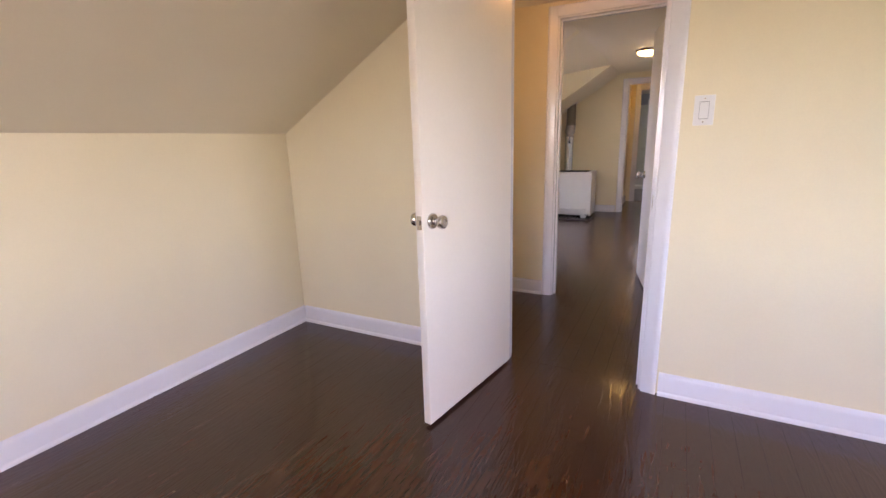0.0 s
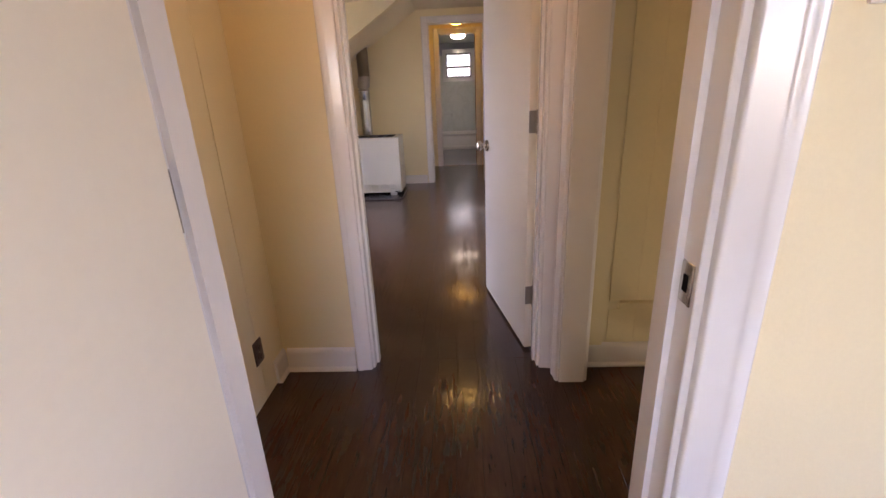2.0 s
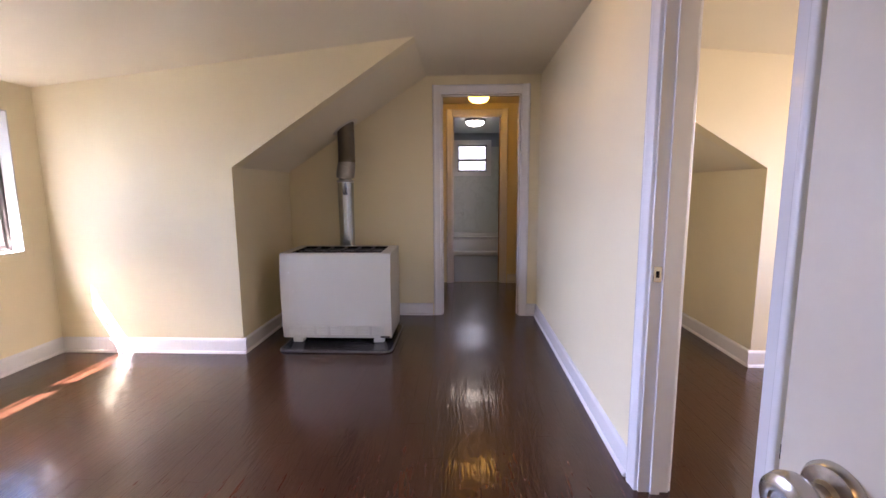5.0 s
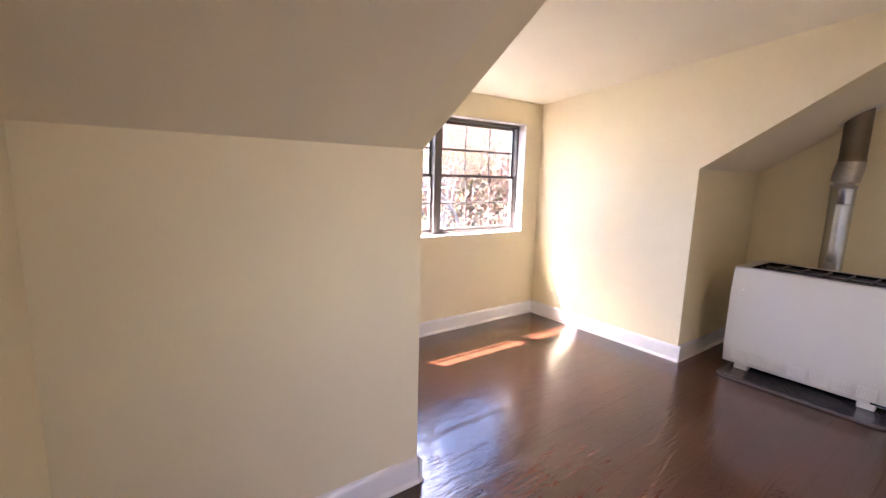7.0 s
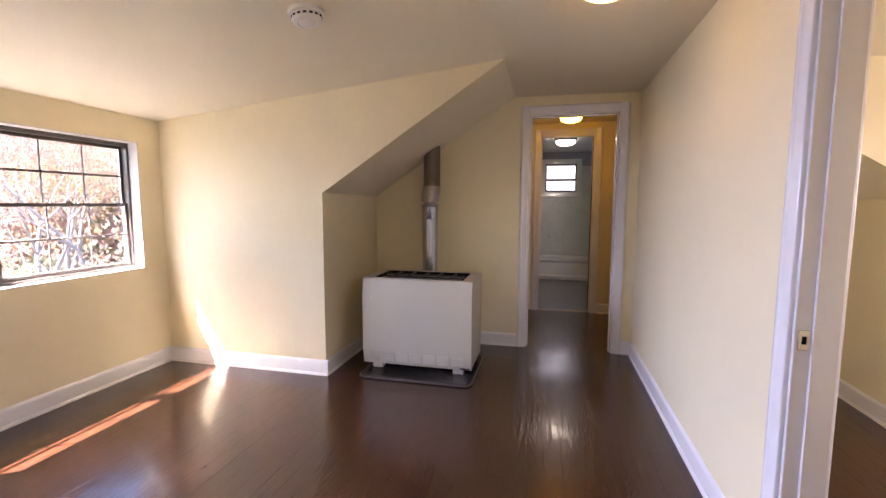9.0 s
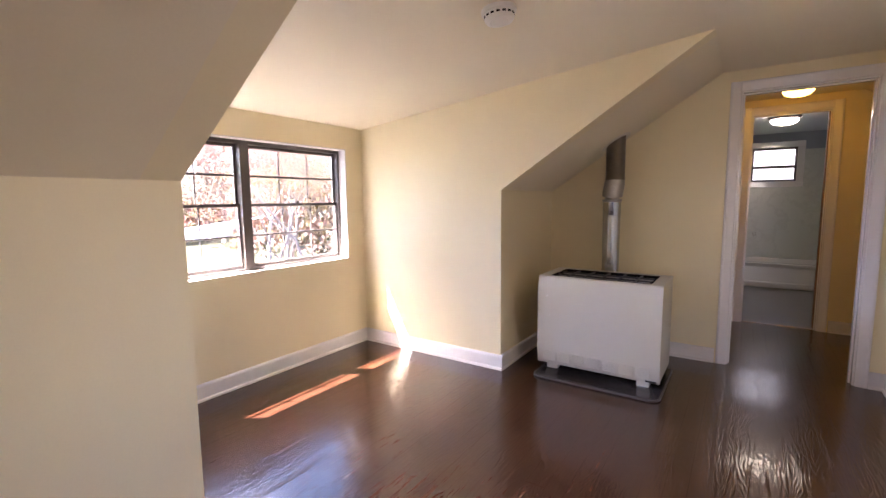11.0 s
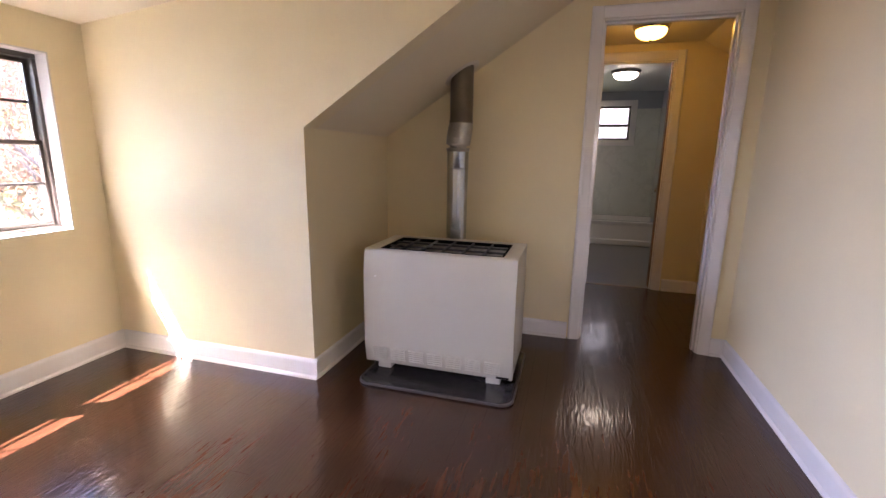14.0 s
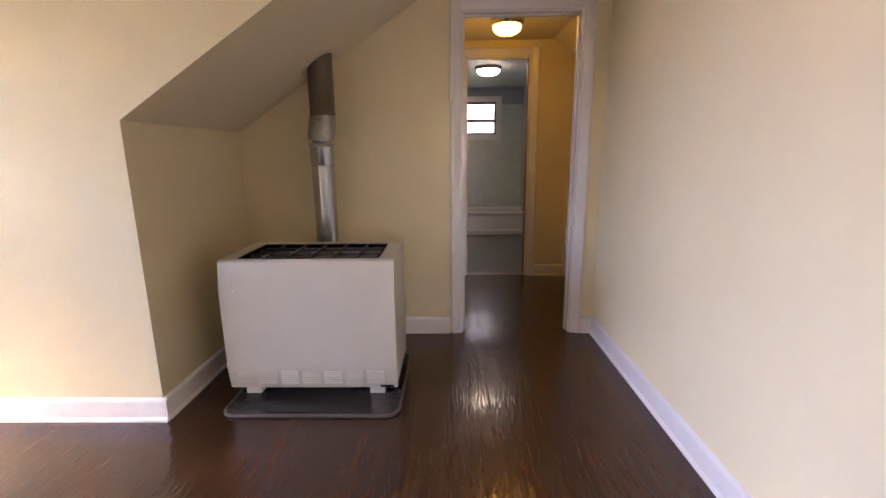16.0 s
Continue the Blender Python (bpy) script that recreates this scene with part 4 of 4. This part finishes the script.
# ---- landing and stairs ----
bm = bmesh.new()
box(bm, -1.0035, -0.9995, 2.661, 3.5525, 0.002, 2.198)
box(bm, -1.0035, -0.9995, 3.5575, 3.769, 0.002, 2.198)
solid("trim_landing_panel", bm, CREAM, "cream painted wall sheets meeting at a narrow seam", "panel", "structure")
panels = thing("trim_stair_panelling", pose(0.9, 3.78, 0), "cream painted grooved panelling in the stairwell", "panelling", "", "structure")
edges = [0.50, 0.618, 0.70, 0.848, 0.93, 1.08, 1.16, 1.31, 1.45, 1.6, 1.75, 1.9, 2.05, 2.2, 2.375]
for a, b in zip(edges, edges[1:]):
    for z0, z1 in ((0.118 if a < 0.80 else -1.6, 0.285), (0.325, 2.19)):
        bm = bmesh.new()
        box(bm, a + 0.0004, b - 0.0004, 3.776, 3.781, z0, z1)
        soften(bm, 0.0007, 1)
        part("board", bm, PANEL, panels)
bm = bmesh.new()
sweep(bm, [(0, 0), (-0.014, 0.004), (-0.014, 0.03), (-0.008, 0.036), (0, 0.038)], (0.545, 3.78, 0.286), Y, Z, (1.825, 0, 0))
part("dado_rail", bm, PANEL, panels, "narrow horizontal rail")
kerb = thing("stair_kerb", pose(0.87, 3.73, 0), "short cream painted stair kerb with flat cap", "stair kerb")
bm = bmesh.new()
sweep(bm, [(0.832, -0.6), (0.92, -0.6), (0.92, 0.128), (0.832, 0.128)], (0, 3.722, 0), X, Z, (0, 0.049, 0))
part("body", bm, PANEL, kerb)
bm = bmesh.new()
box(bm, 0.812, 0.934, 3.59, 3.771, 0.128, 0.148)
soften(bm, 0.004, 2)
part("cap", bm, TRIM, kerb, "flat white cap")
stairs = thing("stairs", pose(0.83, 3.0, 0), "dark stained wooden stairs going down", "stairs")
for k in range(6):
    bm = bmesh.new()
    box(bm, 0.83 + 0.25 * k, 1.11 + 0.25 * k, 2.662, 3.772 if k > 0 else 3.198, -0.18 * (k + 1) - 0.03, -0.18 * (k + 1))
    soften(bm, 0.006, 2)
    part("tread", bm, FLOOR, stairs)
    bm = bmesh.new()
    box(bm, 0.831 + 0.25 * k, 0.85 + 0.25 * k, 2.662, 3.20 if k < 1 else 3.772, -0.18 * (k + 1), -0.18 * k - (0.03 if k else 0.021))
    part("riser", bm, UNDER, stairs)
bm = bmesh.new()
box(bm, 0.83, 2.5, 2.54, 3.9, LOW, LOW + 0.1)
solid("floor_stair_foot", bm, UNDER, "dark floor at the foot of the stairs", "floor", "structure")

# small access door of the back landing
acc = thing("access_door", pose(0.75, 9.87, 0.6), "small cream painted access door with narrow trim", "access door")
for n, b in (("door_panel", (0.56, 0.98, 9.858, 9.869, 0.13, 1.03)), ("trim_strip", (0.515, 0.558, 9.85, 9.869, 0.118, 1.075)), ("trim_strip", (0.982, 1.025, 9.85, 9.869, 0.118, 1.075)), ("trim_strip", (0.558, 0.982, 9.85, 9.869, 1.032, 1.075))):
    bm = bmesh.new()
    box(bm, *b)
    soften(bm, 0.002, 1)
    part(n, bm, CREAM, acc)

# ---- bathroom ----
tub = thing("bathtub", pose(-0.3, 12.57, 0), "white enamelled bathtub against marbled panels", "bathtub")
bm = bmesh.new()
sweep(bm, [(12.215, 0), (12.205, 0.02), (12.205, 0.075), (12.222, 0.085), (12.222, 0.30), (12.205, 0.318), (12.20, 0.35), (12.215, 0.36), (12.30, 0.36), (12.33, 0.34), (12.40, 0.10), (12.42, 0.0)], (-1.198, 0, 0), Y, Z, (1.756, 0, 0))
part("apron", bm, PORCELAIN, tub)
bm = bmesh.new()
sweep(bm, [(12.40, 0.02), (12.86, 0.02), (12.89, 0.34), (12.90, 0.36), (12.958, 0.36), (12.958, 0.0), (12.40, 0.0)], (-1.198, 0, 0), Y, Z, (1.756, 0, 0))
part("basin", bm, PORCELAIN, tub)
sur = thing("trim_bath_surround", pose(-0.3, 12.95, 0.4), "pale marbled bath surround panels", "panelling", "", "structure")
for n, b in (("panel", (-1.19, BX0 - 0.092, 12.952, 12.969, 0.362, 2.02)), ("panel", (BX0 - 0.092, BX1 + 0.092, 12.952, 12.969, 0.362, BZ0 - 0.092)), ("panel", (BX1 + 0.092, 0.55, 12.952, 12.969, 0.362, 2.02)), ("panel", (0.545, 0.559, 12.2, 12.951, 0.362, 2.02)), ("panel", (-1.199, -1.185, 12.2, 12.951, 0.362, 2.02))):
    bm = bmesh.new()
    box(bm, *b)
    part(n, bm, MARBLE, sur)
bm = bmesh.new()
for dx, dz in ((0, 0), (0.03, 0.012), (-0.012, 0.035), (0.022, 0.045)):
    lathe(bm, [(0.009, 0), (0.009, 0.006)], Matrix.Translation((-0.36 + dx, 12.952, 0.70 + dz)) @ Matrix.Rotation(radians(90), 4, "X"), 10)
part("hook", bm, STEEL, sur, "small dark fittings")
bm = bmesh.new()
sweep(bm, [(0, -0.004), (0.07, -0.004), (0.06, 0.006), (0.01, 0.006)], (-0.49, 9.89, 0), Y, Z, (0.645, 0, 0))
solid("trim_threshold", bm, STEEL, "thin metal threshold strip at the bathroom door", "threshold", "structure")

# ---- outside ----
GROUND = -3.4
bm = bmesh.new()
box(bm, -1500, 1500, -1500, 1500, GROUND - 1, GROUND)
solid("ground", bm, GRASS, "bright spring lawn", "ground", "structure", smooth=0)
bm = bmesh.new()
sweep(bm, [(-24, -40), (-20.5, -40), (-19, 0), (-21, 12), (-28, 30), (-31, 29), (-24.5, 11), (-22.5, 0)], (0, 0, GROUND + 0.004), X, Y, (0, 0, 0.02))
solid("road", bm, ROAD, "grey worn asphalt driveway", "road", "structure", smooth=0)


def house(name, m, w, d, h, rise, wall_mat, roof_mat, label, over=0.45, windows=()):
    """A gabled house: ridge along its own x; w along x, d along y."""
    e = thing(name, m, label, "house")
    bm = bmesh.new()
    sweep(bm, [(-d / 2, 0), (d / 2, 0), (d / 2, h), (0, h + rise), (-d / 2, h)], m @ Vector((-w / 2, 0, 0)), m.to_3x3() @ Vector(Y), Z, m.to_3x3() @ Vector((w, 0, 0)))
    body = part("wall", bm, wall_mat, e, smooth=0)
    body.data.transform(m.inverted())
    body.matrix_world = m
    k = rise / (d / 2)
    for s in (-1, 1):
        bm = bmesh.new()
        sweep(bm, [(0, h + rise + 0.02), (s * (d / 2 + over), h - k * over + 0.02), (s * (d / 2 + over), h - k * over + 0.2), (0, h + rise + 0.24)], m @ Vector((-w / 2 - over, 0, 0)), m.to_3x3() @ Vector(Y), Z, m.to_3x3() @ Vector((w + 2 * over, 0, 0)))
        part("roof", bm, roof_mat, e, smooth=0)
    for face, u, z, ww, hh in windows:
        q = m @ (pose(u, -d / 2, z) if face == "f" else pose(w / 2, u, z, 0, 0, 90))
        bm = bmesh.new()
        box(bm, -ww / 2 - 0.08, ww / 2 + 0.08, -0.06, 0.02, -hh / 2 - 0.08, hh / 2 + 0.08, q)
        fr = part("window", bm, SIDING, e, "white window frame")
        bm = bmesh.new()
        box(bm, -ww / 2, ww / 2, -0.075, -0.061, -hh / 2, hh / 2, q)
        part("pane", bm, paint("dark_house_glass", (0.05, 0.06, 0.07), 0.1), fr)
    return e


def tree(name, x, y, height, spread, leaf, count, size, label, seed, trunk=0.16, bare=False):
    rng = random.Random(seed)
    e = thing(name, pose(x, y, GROUND), label, "tree")
    bm = bmesh.new()
    tips = []

    def limb(p, d, length, r, depth):
        pts, rad = [p.copy()], [r]
        for k in range(1, 5):
            d = (d + Vector((rng.uniform(-1, 1), rng.uniform(-1, 1), rng.uniform(-0.3, 0.7))) * 0.20).normalized()
            pts.append(pts[-1] + d * length / 4)
            rad.append(r * (1 - 0.16 * k))
        tube(bm, pts, rad, 7 if depth < 2 else 4)
        if depth >= (4 if bare else 3):
            tips.append(pts[-1]), tips.append(pts[2])
            return
        for k in range(3 if depth else 5):
            a = rng.uniform(0, 2 * math.pi)
            nd = (d * 0.7 + Vector((math.cos(a), math.sin(a), rng.uniform(0.0, 0.6))) * 0.75).normalized()
            limb(pts[rng.choice((2, 3, 4, 4))], nd, length * rng.uniform(0.5, 0.7), rad[4] * 0.75, depth + 1)

    limb(Vector((x, y, GROUND - 0.1)), Vector((0, 0, 1)), height * 0.45, trunk, 0)
    part("trunk", bm, BARK, e, "grey-brown branching trunk")
    if count:
        bm = bmesh.new()
        for k in range(count):
            c = rng.choice(tips) + Vector((rng.gauss(0, 1), rng.gauss(0, 1), rng.gauss(0, 0.7))) * spread
            s = size * rng.uniform(0.6, 1.3)
            q = Euler((rng.uniform(0, 6.3), rng.uniform(0, 6.3), rng.uniform(0, 6.3))).to_matrix()
            v = [bm.verts.new(c + q @ Vector(w) * s) for w in ((-0.5, 0, 0), (0, -0.35, 0.08), (0.5, 0, 0), (0, 0.35, 0.08))]
            bm.faces.new(v)
        part("crown", bm, leaf, e, smooth=0)
    return e


# brick neighbour close by, a steep brick gable behind it, pale houses beyond the lawn
near = house("brick_house", pose(-16.0, 3.6, GROUND), 10.0, 11.2, 2.47, 2.3, BRICK, ROOF_PALE, "red brick neighbouring house with pale roof", over=0.5, windows=(("e", 2.6, 1.4, 1.2, 1.1), ("e", -2.6, 1.4, 1.2, 1.1)))
for s in (-1, 1):
    bm = bmesh.new()
    k = 2.3 / 5.6
    sweep(bm, [(0, 4.74), (s * 6.15, 4.74 - k * 6.15), (s * 6.15, 5.04 - k * 6.15), (0, 5.04)], (-10.49, 3.6, GROUND), Y, Z, (0.05, 0, 0))
    part("barge_board", bm, BARGE, near, "white painted barge board")
far_brick = house("brick_house", pose(-30.5, 7.5, GROUND), 9.0, 4.6, 3.7, 2.8, BRICK, ROOF_BLUE, "tall red brick house with blue-grey roof edge", over=0.3, windows=(("e", -0.9, 4.0, 0.7, 1.1), ("e", 0, 1.4, 1.2, 1.3)))
for s in (-1, 1):
    bm = bmesh.new()
    k = 2.8 / 2.3
    sweep(bm, [(0, 6.2), (s * 2.62, 6.2 - k * 2.62), (s * 2.62, 6.85 - k * 2.62), (0, 6.85)], (-25.69, 7.5, GROUND), Y, Z, (0.06, 0, 0))
    part("barge_board", bm, ROOF_BLUE, far_brick, "blue-grey roof edge board")
house("pale_house", pose(-47, 15.9, GROUND, 0, 0, 90), 6.0, 7.0, 4.0, 0.7, SIDING, ROOF_PINK, "pale sided house with faded red roof", windows=(("f", -1.8, 1.5, 0.9, 1.2), ("f", 1.8, 1.5, 0.9, 1.2)))
house("garden_garage", pose(-53, 24.0, GROUND, 0, 0, 100), 5.5, 4.0, 1.6, 0.9, SIDING, ROOF_GREY, "low pale garage behind the lawn", windows=(("f", 0, 1.0, 2.2, 1.7),))
for name, x, y, hgt, sp, leaf, cnt, sz_, lab, sd_, tr in (
    ("blossom_tree", -15.5, 14.5, 9.5, 0.75, LEAF_PINK, 11000, 0.06, "pink blossoming tree with open crown", 3, 0.14),
    ("budding_tree", -19, 16.8, 9.5, 0.8, LEAF_TAN, 11000, 0.07, "budding tree with pale tan twigs", 53, 0.13),
    ("budding_tree", -22.5, 20.5, 10.5, 0.9, LEAF_TAN, 11000, 0.08, "budding tree with pale tan twigs", 57, 0.14),
    ("spring_tree", -27, 24.0, 11.5, 0.9, LEAF_YELLOW, 10000, 0.10, "tree with fresh yellow-green leaves", 5, 0.18),
    ("budding_tree", -17, 22.0, 10.5, 0.9, LEAF_TAN, 10000, 0.09, "budding tree with pale tan twigs", 8, 0.16),
    ("blossom_tree", -24, 30.0, 12.0, 0.9, LEAF_PINK, 8000, 0.13, "pink blossoming tree with open crown", 11, 0.2),
    ("green_tree", -58, 17.5, 10.5, 1.1, LEAF_GREEN, 6500, 0.24, "far tree with green spring leaves", 13, 0.25),
    ("spring_tree", -56, 23.0, 13.0, 1.2, LEAF_YELLOW, 6500, 0.28, "far tree with pale yellow leaves", 17, 0.25),
    ("budding_tree", -50, 32.0, 14.0, 1.2, LEAF_TAN, 6500, 0.28, "far budding tree with pale tan twigs", 19, 0.25),
    ("budding_tree", -38, 36.0, 14.0, 1.2, LEAF_TAN, 6500, 0.27, "far budding tree with pale tan twigs", 21, 0.25),
    ("blossom_tree", -42, 30.0, 13.0, 1.1, LEAF_PINK, 6000, 0.25, "far pink blossoming tree", 23, 0.25),
    ("budding_tree", -22, 42.0, 14.0, 1.2, LEAF_TAN, 6500, 0.27, "far budding tree with pale tan twigs", 25, 0.25),
    ("budding_tree", -12, 33.0, 12.0, 1.1, LEAF_TAN, 3600, 0.3, "budding tree with pale tan twigs", 27, 0.2),
):
    tree(name, x, y, hgt, sp, leaf, cnt, sz_, lab, sd_, tr)
for x, y, hgt, sd_ in ((-10.5, 13.2, 8.5, 31), (-11.5, 18.0, 10.0, 37), (-8.5, 18.5, 9.5, 41), (-14, 26, 11, 43), (-20, 25, 11, 47)):
    tree("bare_tree", x, y, hgt, 0, None, 0, 0, "bare branching tree with twigs", sd_, 0.12, True)


def parked_car(m, label):
    """A plain saloon seen from afar: its length along its own x."""
    e = thing("parked_car", m, label, "car")
    q = m.to_3x3()

    def lay_out(name, pts, y0, y1, mat, parent):
        bm = bmesh.new()
        sweep(bm, pts, m @ Vector((0, y0, 0)), q @ Vector(X), Z, q @ Vector((0, y1 - y0, 0)))
        soften(bm, 0.03, 2)
        return part(name, bm, mat, parent)

    lay_out("body", [(-2.1, 0.28), (2.1, 0.28), (2.15, 0.62), (2.05, 0.80), (1.25, 0.90), (-1.45, 0.92), (-2.08, 0.86), (-2.15, 0.55)], -0.85, 0.85, CAR_PAINT, e)
    lay_out("cabin", [(-1.40, 0.93), (1.15, 0.91), (0.45, 1.36), (-0.85, 1.38)], -0.74, 0.74, DARK_GLASS, e)
    lay_out("car_roof", [(-0.92, 1.385), (0.50, 1.365), (0.40, 1.43), (-0.80, 1.44)], -0.72, 0.72, CAR_PAINT, e)
    for x in (-1.3, 1.3):
        for y in (-0.78, 0.78):
            bm = bmesh.new()
            lathe(bm, [(0.20, -0.09), (0.30, -0.09), (0.325, -0.05), (0.325, 0.05), (0.30, 0.09), (0.20, 0.09)], m @ pose(x, y, 0.325, 90), 20)
            w = part("wheel", bm, UNDER, e, "dark rubber tyre")
            bm = bmesh.new()
            lathe(bm, [(0.20, -0.085), (0.05, -0.10), (0.05, 0.10), (0.20, 0.085)], m @ pose(x, y, 0.325, 90), 16)
            part("rim", bm, STEEL, w, "grey metal rim")


parked_car(pose(-40.8, 15.4, GROUND, 0, 0, 12), "white saloon car parked beside the lawn")
tangle = random.Random(77)
bm = bmesh.new()
for k in range(3000):
    c = Vector((tangle.uniform(-30, -8), tangle.uniform(20, 38), GROUND + abs(tangle.gauss(0, 1.3))))
    q = Euler((tangle.uniform(0, 6.3), tangle.uniform(0, 6.3), tangle.uniform(0, 6.3))).to_matrix()
    s = tangle.uniform(0.15, 0.4)
    bm.faces.new([bm.verts.new(c + q @ Vector(w) * s) for w in ((-0.5, 0, 0), (0, -0.35, 0.08), (0.5, 0, 0), (0, 0.35, 0.08))])
solid("undergrowth", bm, LEAF_TAN, "tangled pale tan undergrowth under the trees", "undergrowth", "stuff", smooth=0)

bm = bmesh.new()
for k in range(9000):
    a = tangle.uniform(radians(95), radians(188))
    d = tangle.uniform(70, 105)
    top = 5.5 + 3.0 * noise.noise((a * 9, 0.3, 0)) + 1.6 * noise.noise((a * 41, 2.0, 0))
    c = Vector((math.cos(a) * d, 5 + math.sin(a) * d, GROUND + tangle.uniform(0, 1) ** 0.8 * (top + 3.4)))
    q = Euler((tangle.uniform(0, 6.3), tangle.uniform(0, 6.3), tangle.uniform(0, 6.3))).to_matrix()
    s = tangle.uniform(0.5, 1.3)
    bm.faces.new([bm.verts.new(c + q @ Vector(w) * s) for w in ((-0.5, 0, 0), (0, -0.35, 0.08), (0.5, 0, 0), (0, 0.35, 0.08))])
solid("far_woods", bm, LEAF_TAN, "distant tan and green spring woods", "woods", "stuff", smooth=0)

bm = bmesh.new()
for k in range(26000):
    a = tangle.uniform(radians(112), radians(166))
    d = tangle.uniform(40, 62) if a < radians(151) else tangle.uniform(60, 78)
    full = max(0.0, min(1.0, (radians(164) - a) / radians(22)))
    top = 4.0 + 12.5 * full * (0.85 + 0.3 * noise.noise((a * 11, 4.3, 0))) + 1.8 * noise.noise((a * 37, 7.0, 0))
    c = Vector((math.cos(a) * d, 5 + math.sin(a) * d, GROUND + tangle.uniform(0, 1) ** 0.9 * top))
    q = Euler((tangle.uniform(0, 6.3), tangle.uniform(0, 6.3), tangle.uniform(0, 6.3))).to_matrix()
    s = tangle.uniform(0.3, 0.9)
    bm.faces.new([bm.verts.new(c + q @ Vector(w) * s) for w in ((-0.5, 0, 0), (0, -0.35, 0.08), (0.5, 0, 0), (0, 0.35, 0.08))])
solid("spring_woods", bm, LEAF_MIX, "pink and yellow-green spring woods behind the gardens", "woods", "stuff", smooth=0)

# Added glowing board: whitens the bathroom window and its reflection on the floor.
bm = bmesh.new()
box(bm, -14, 14, 60, 60.2, GROUND, 26)
BACKDROP_GLOW = glowing("glowing_backdrop_board", (1.0, 0.95, 0.92), 0.10)
BACKDROP_GLOW.node_tree.nodes["Principled BSDF"].inputs["Base Color"].default_value = (0.03, 0.03, 0.03, 1)
solid("backdrop", bm, BACKDROP_GLOW, "added pale glowing board beyond the bathroom window", "backdrop", "structure", smooth=0)

# ---- floorboards ----
boards = random.Random(9)
cache = {}


def board_mesh(w, length):
    key = (round(w, 3), round(length, 2))
    if key not in cache:
        a, b, h, c = key[0] / 2 - 0.0001, key[1] / 2 - 0.0001, 0.021, 0.0005
        vs = [(-a, -b, -h), (a, -b, -h), (a, b, -h), (-a, b, -h), (-a, -b, -c), (a, -b, -c), (a, b, -c), (-a, b, -c), (-a + c, -b + c, 0), (a - c, -b + c, 0), (a - c, b - c, 0), (-a + c, b - c, 0)]
        fs = [(0, 1, 5, 4), (1, 2, 6, 5), (2, 3, 7, 6), (3, 0, 4, 7), (4, 5, 9, 8), (5, 6, 10, 9), (6, 7, 11, 10), (7, 4, 8, 11), (8, 9, 10, 11)]
        me = bpy.data.meshes.new("floorboard")
        me.from_pydata(vs, [], fs)
        me.materials.append(FLOOR)
        cache[key] = me
    return cache[key]


def lay(x0, x1, y0, y1, w=0.0925):
    n = max(1, round((x1 - x0) / w))
    w = (x1 - x0) / n
    for i in range(n):
        y = y0
        while y < y1 - 0.01:
            length = round(boards.uniform(1.3, 2.9), 1)
            if y1 - y - length < 0.45:
                length = y1 - y
            ob = new("floorboard", board_mesh(w, length))
            ob.location = (x0 + (i + 0.5) * w, y + length / 2, boards.uniform(-0.0005, 0.0))
            ob.parent = floor
            y += length


lay(-2.0, RIGHT, 3.84, 8.43)
lay(WIN, -2.0, DORM0 - 0.0, DORM1)
lay(-1.0, 0.83, 2.60, 3.84)
lay(-2.09, 2.6, -1.7, 2.60)
lay(-0.64, 1.3, 8.43, 9.93)
lay(RIGHT, 2.94, 4.72, FAR)
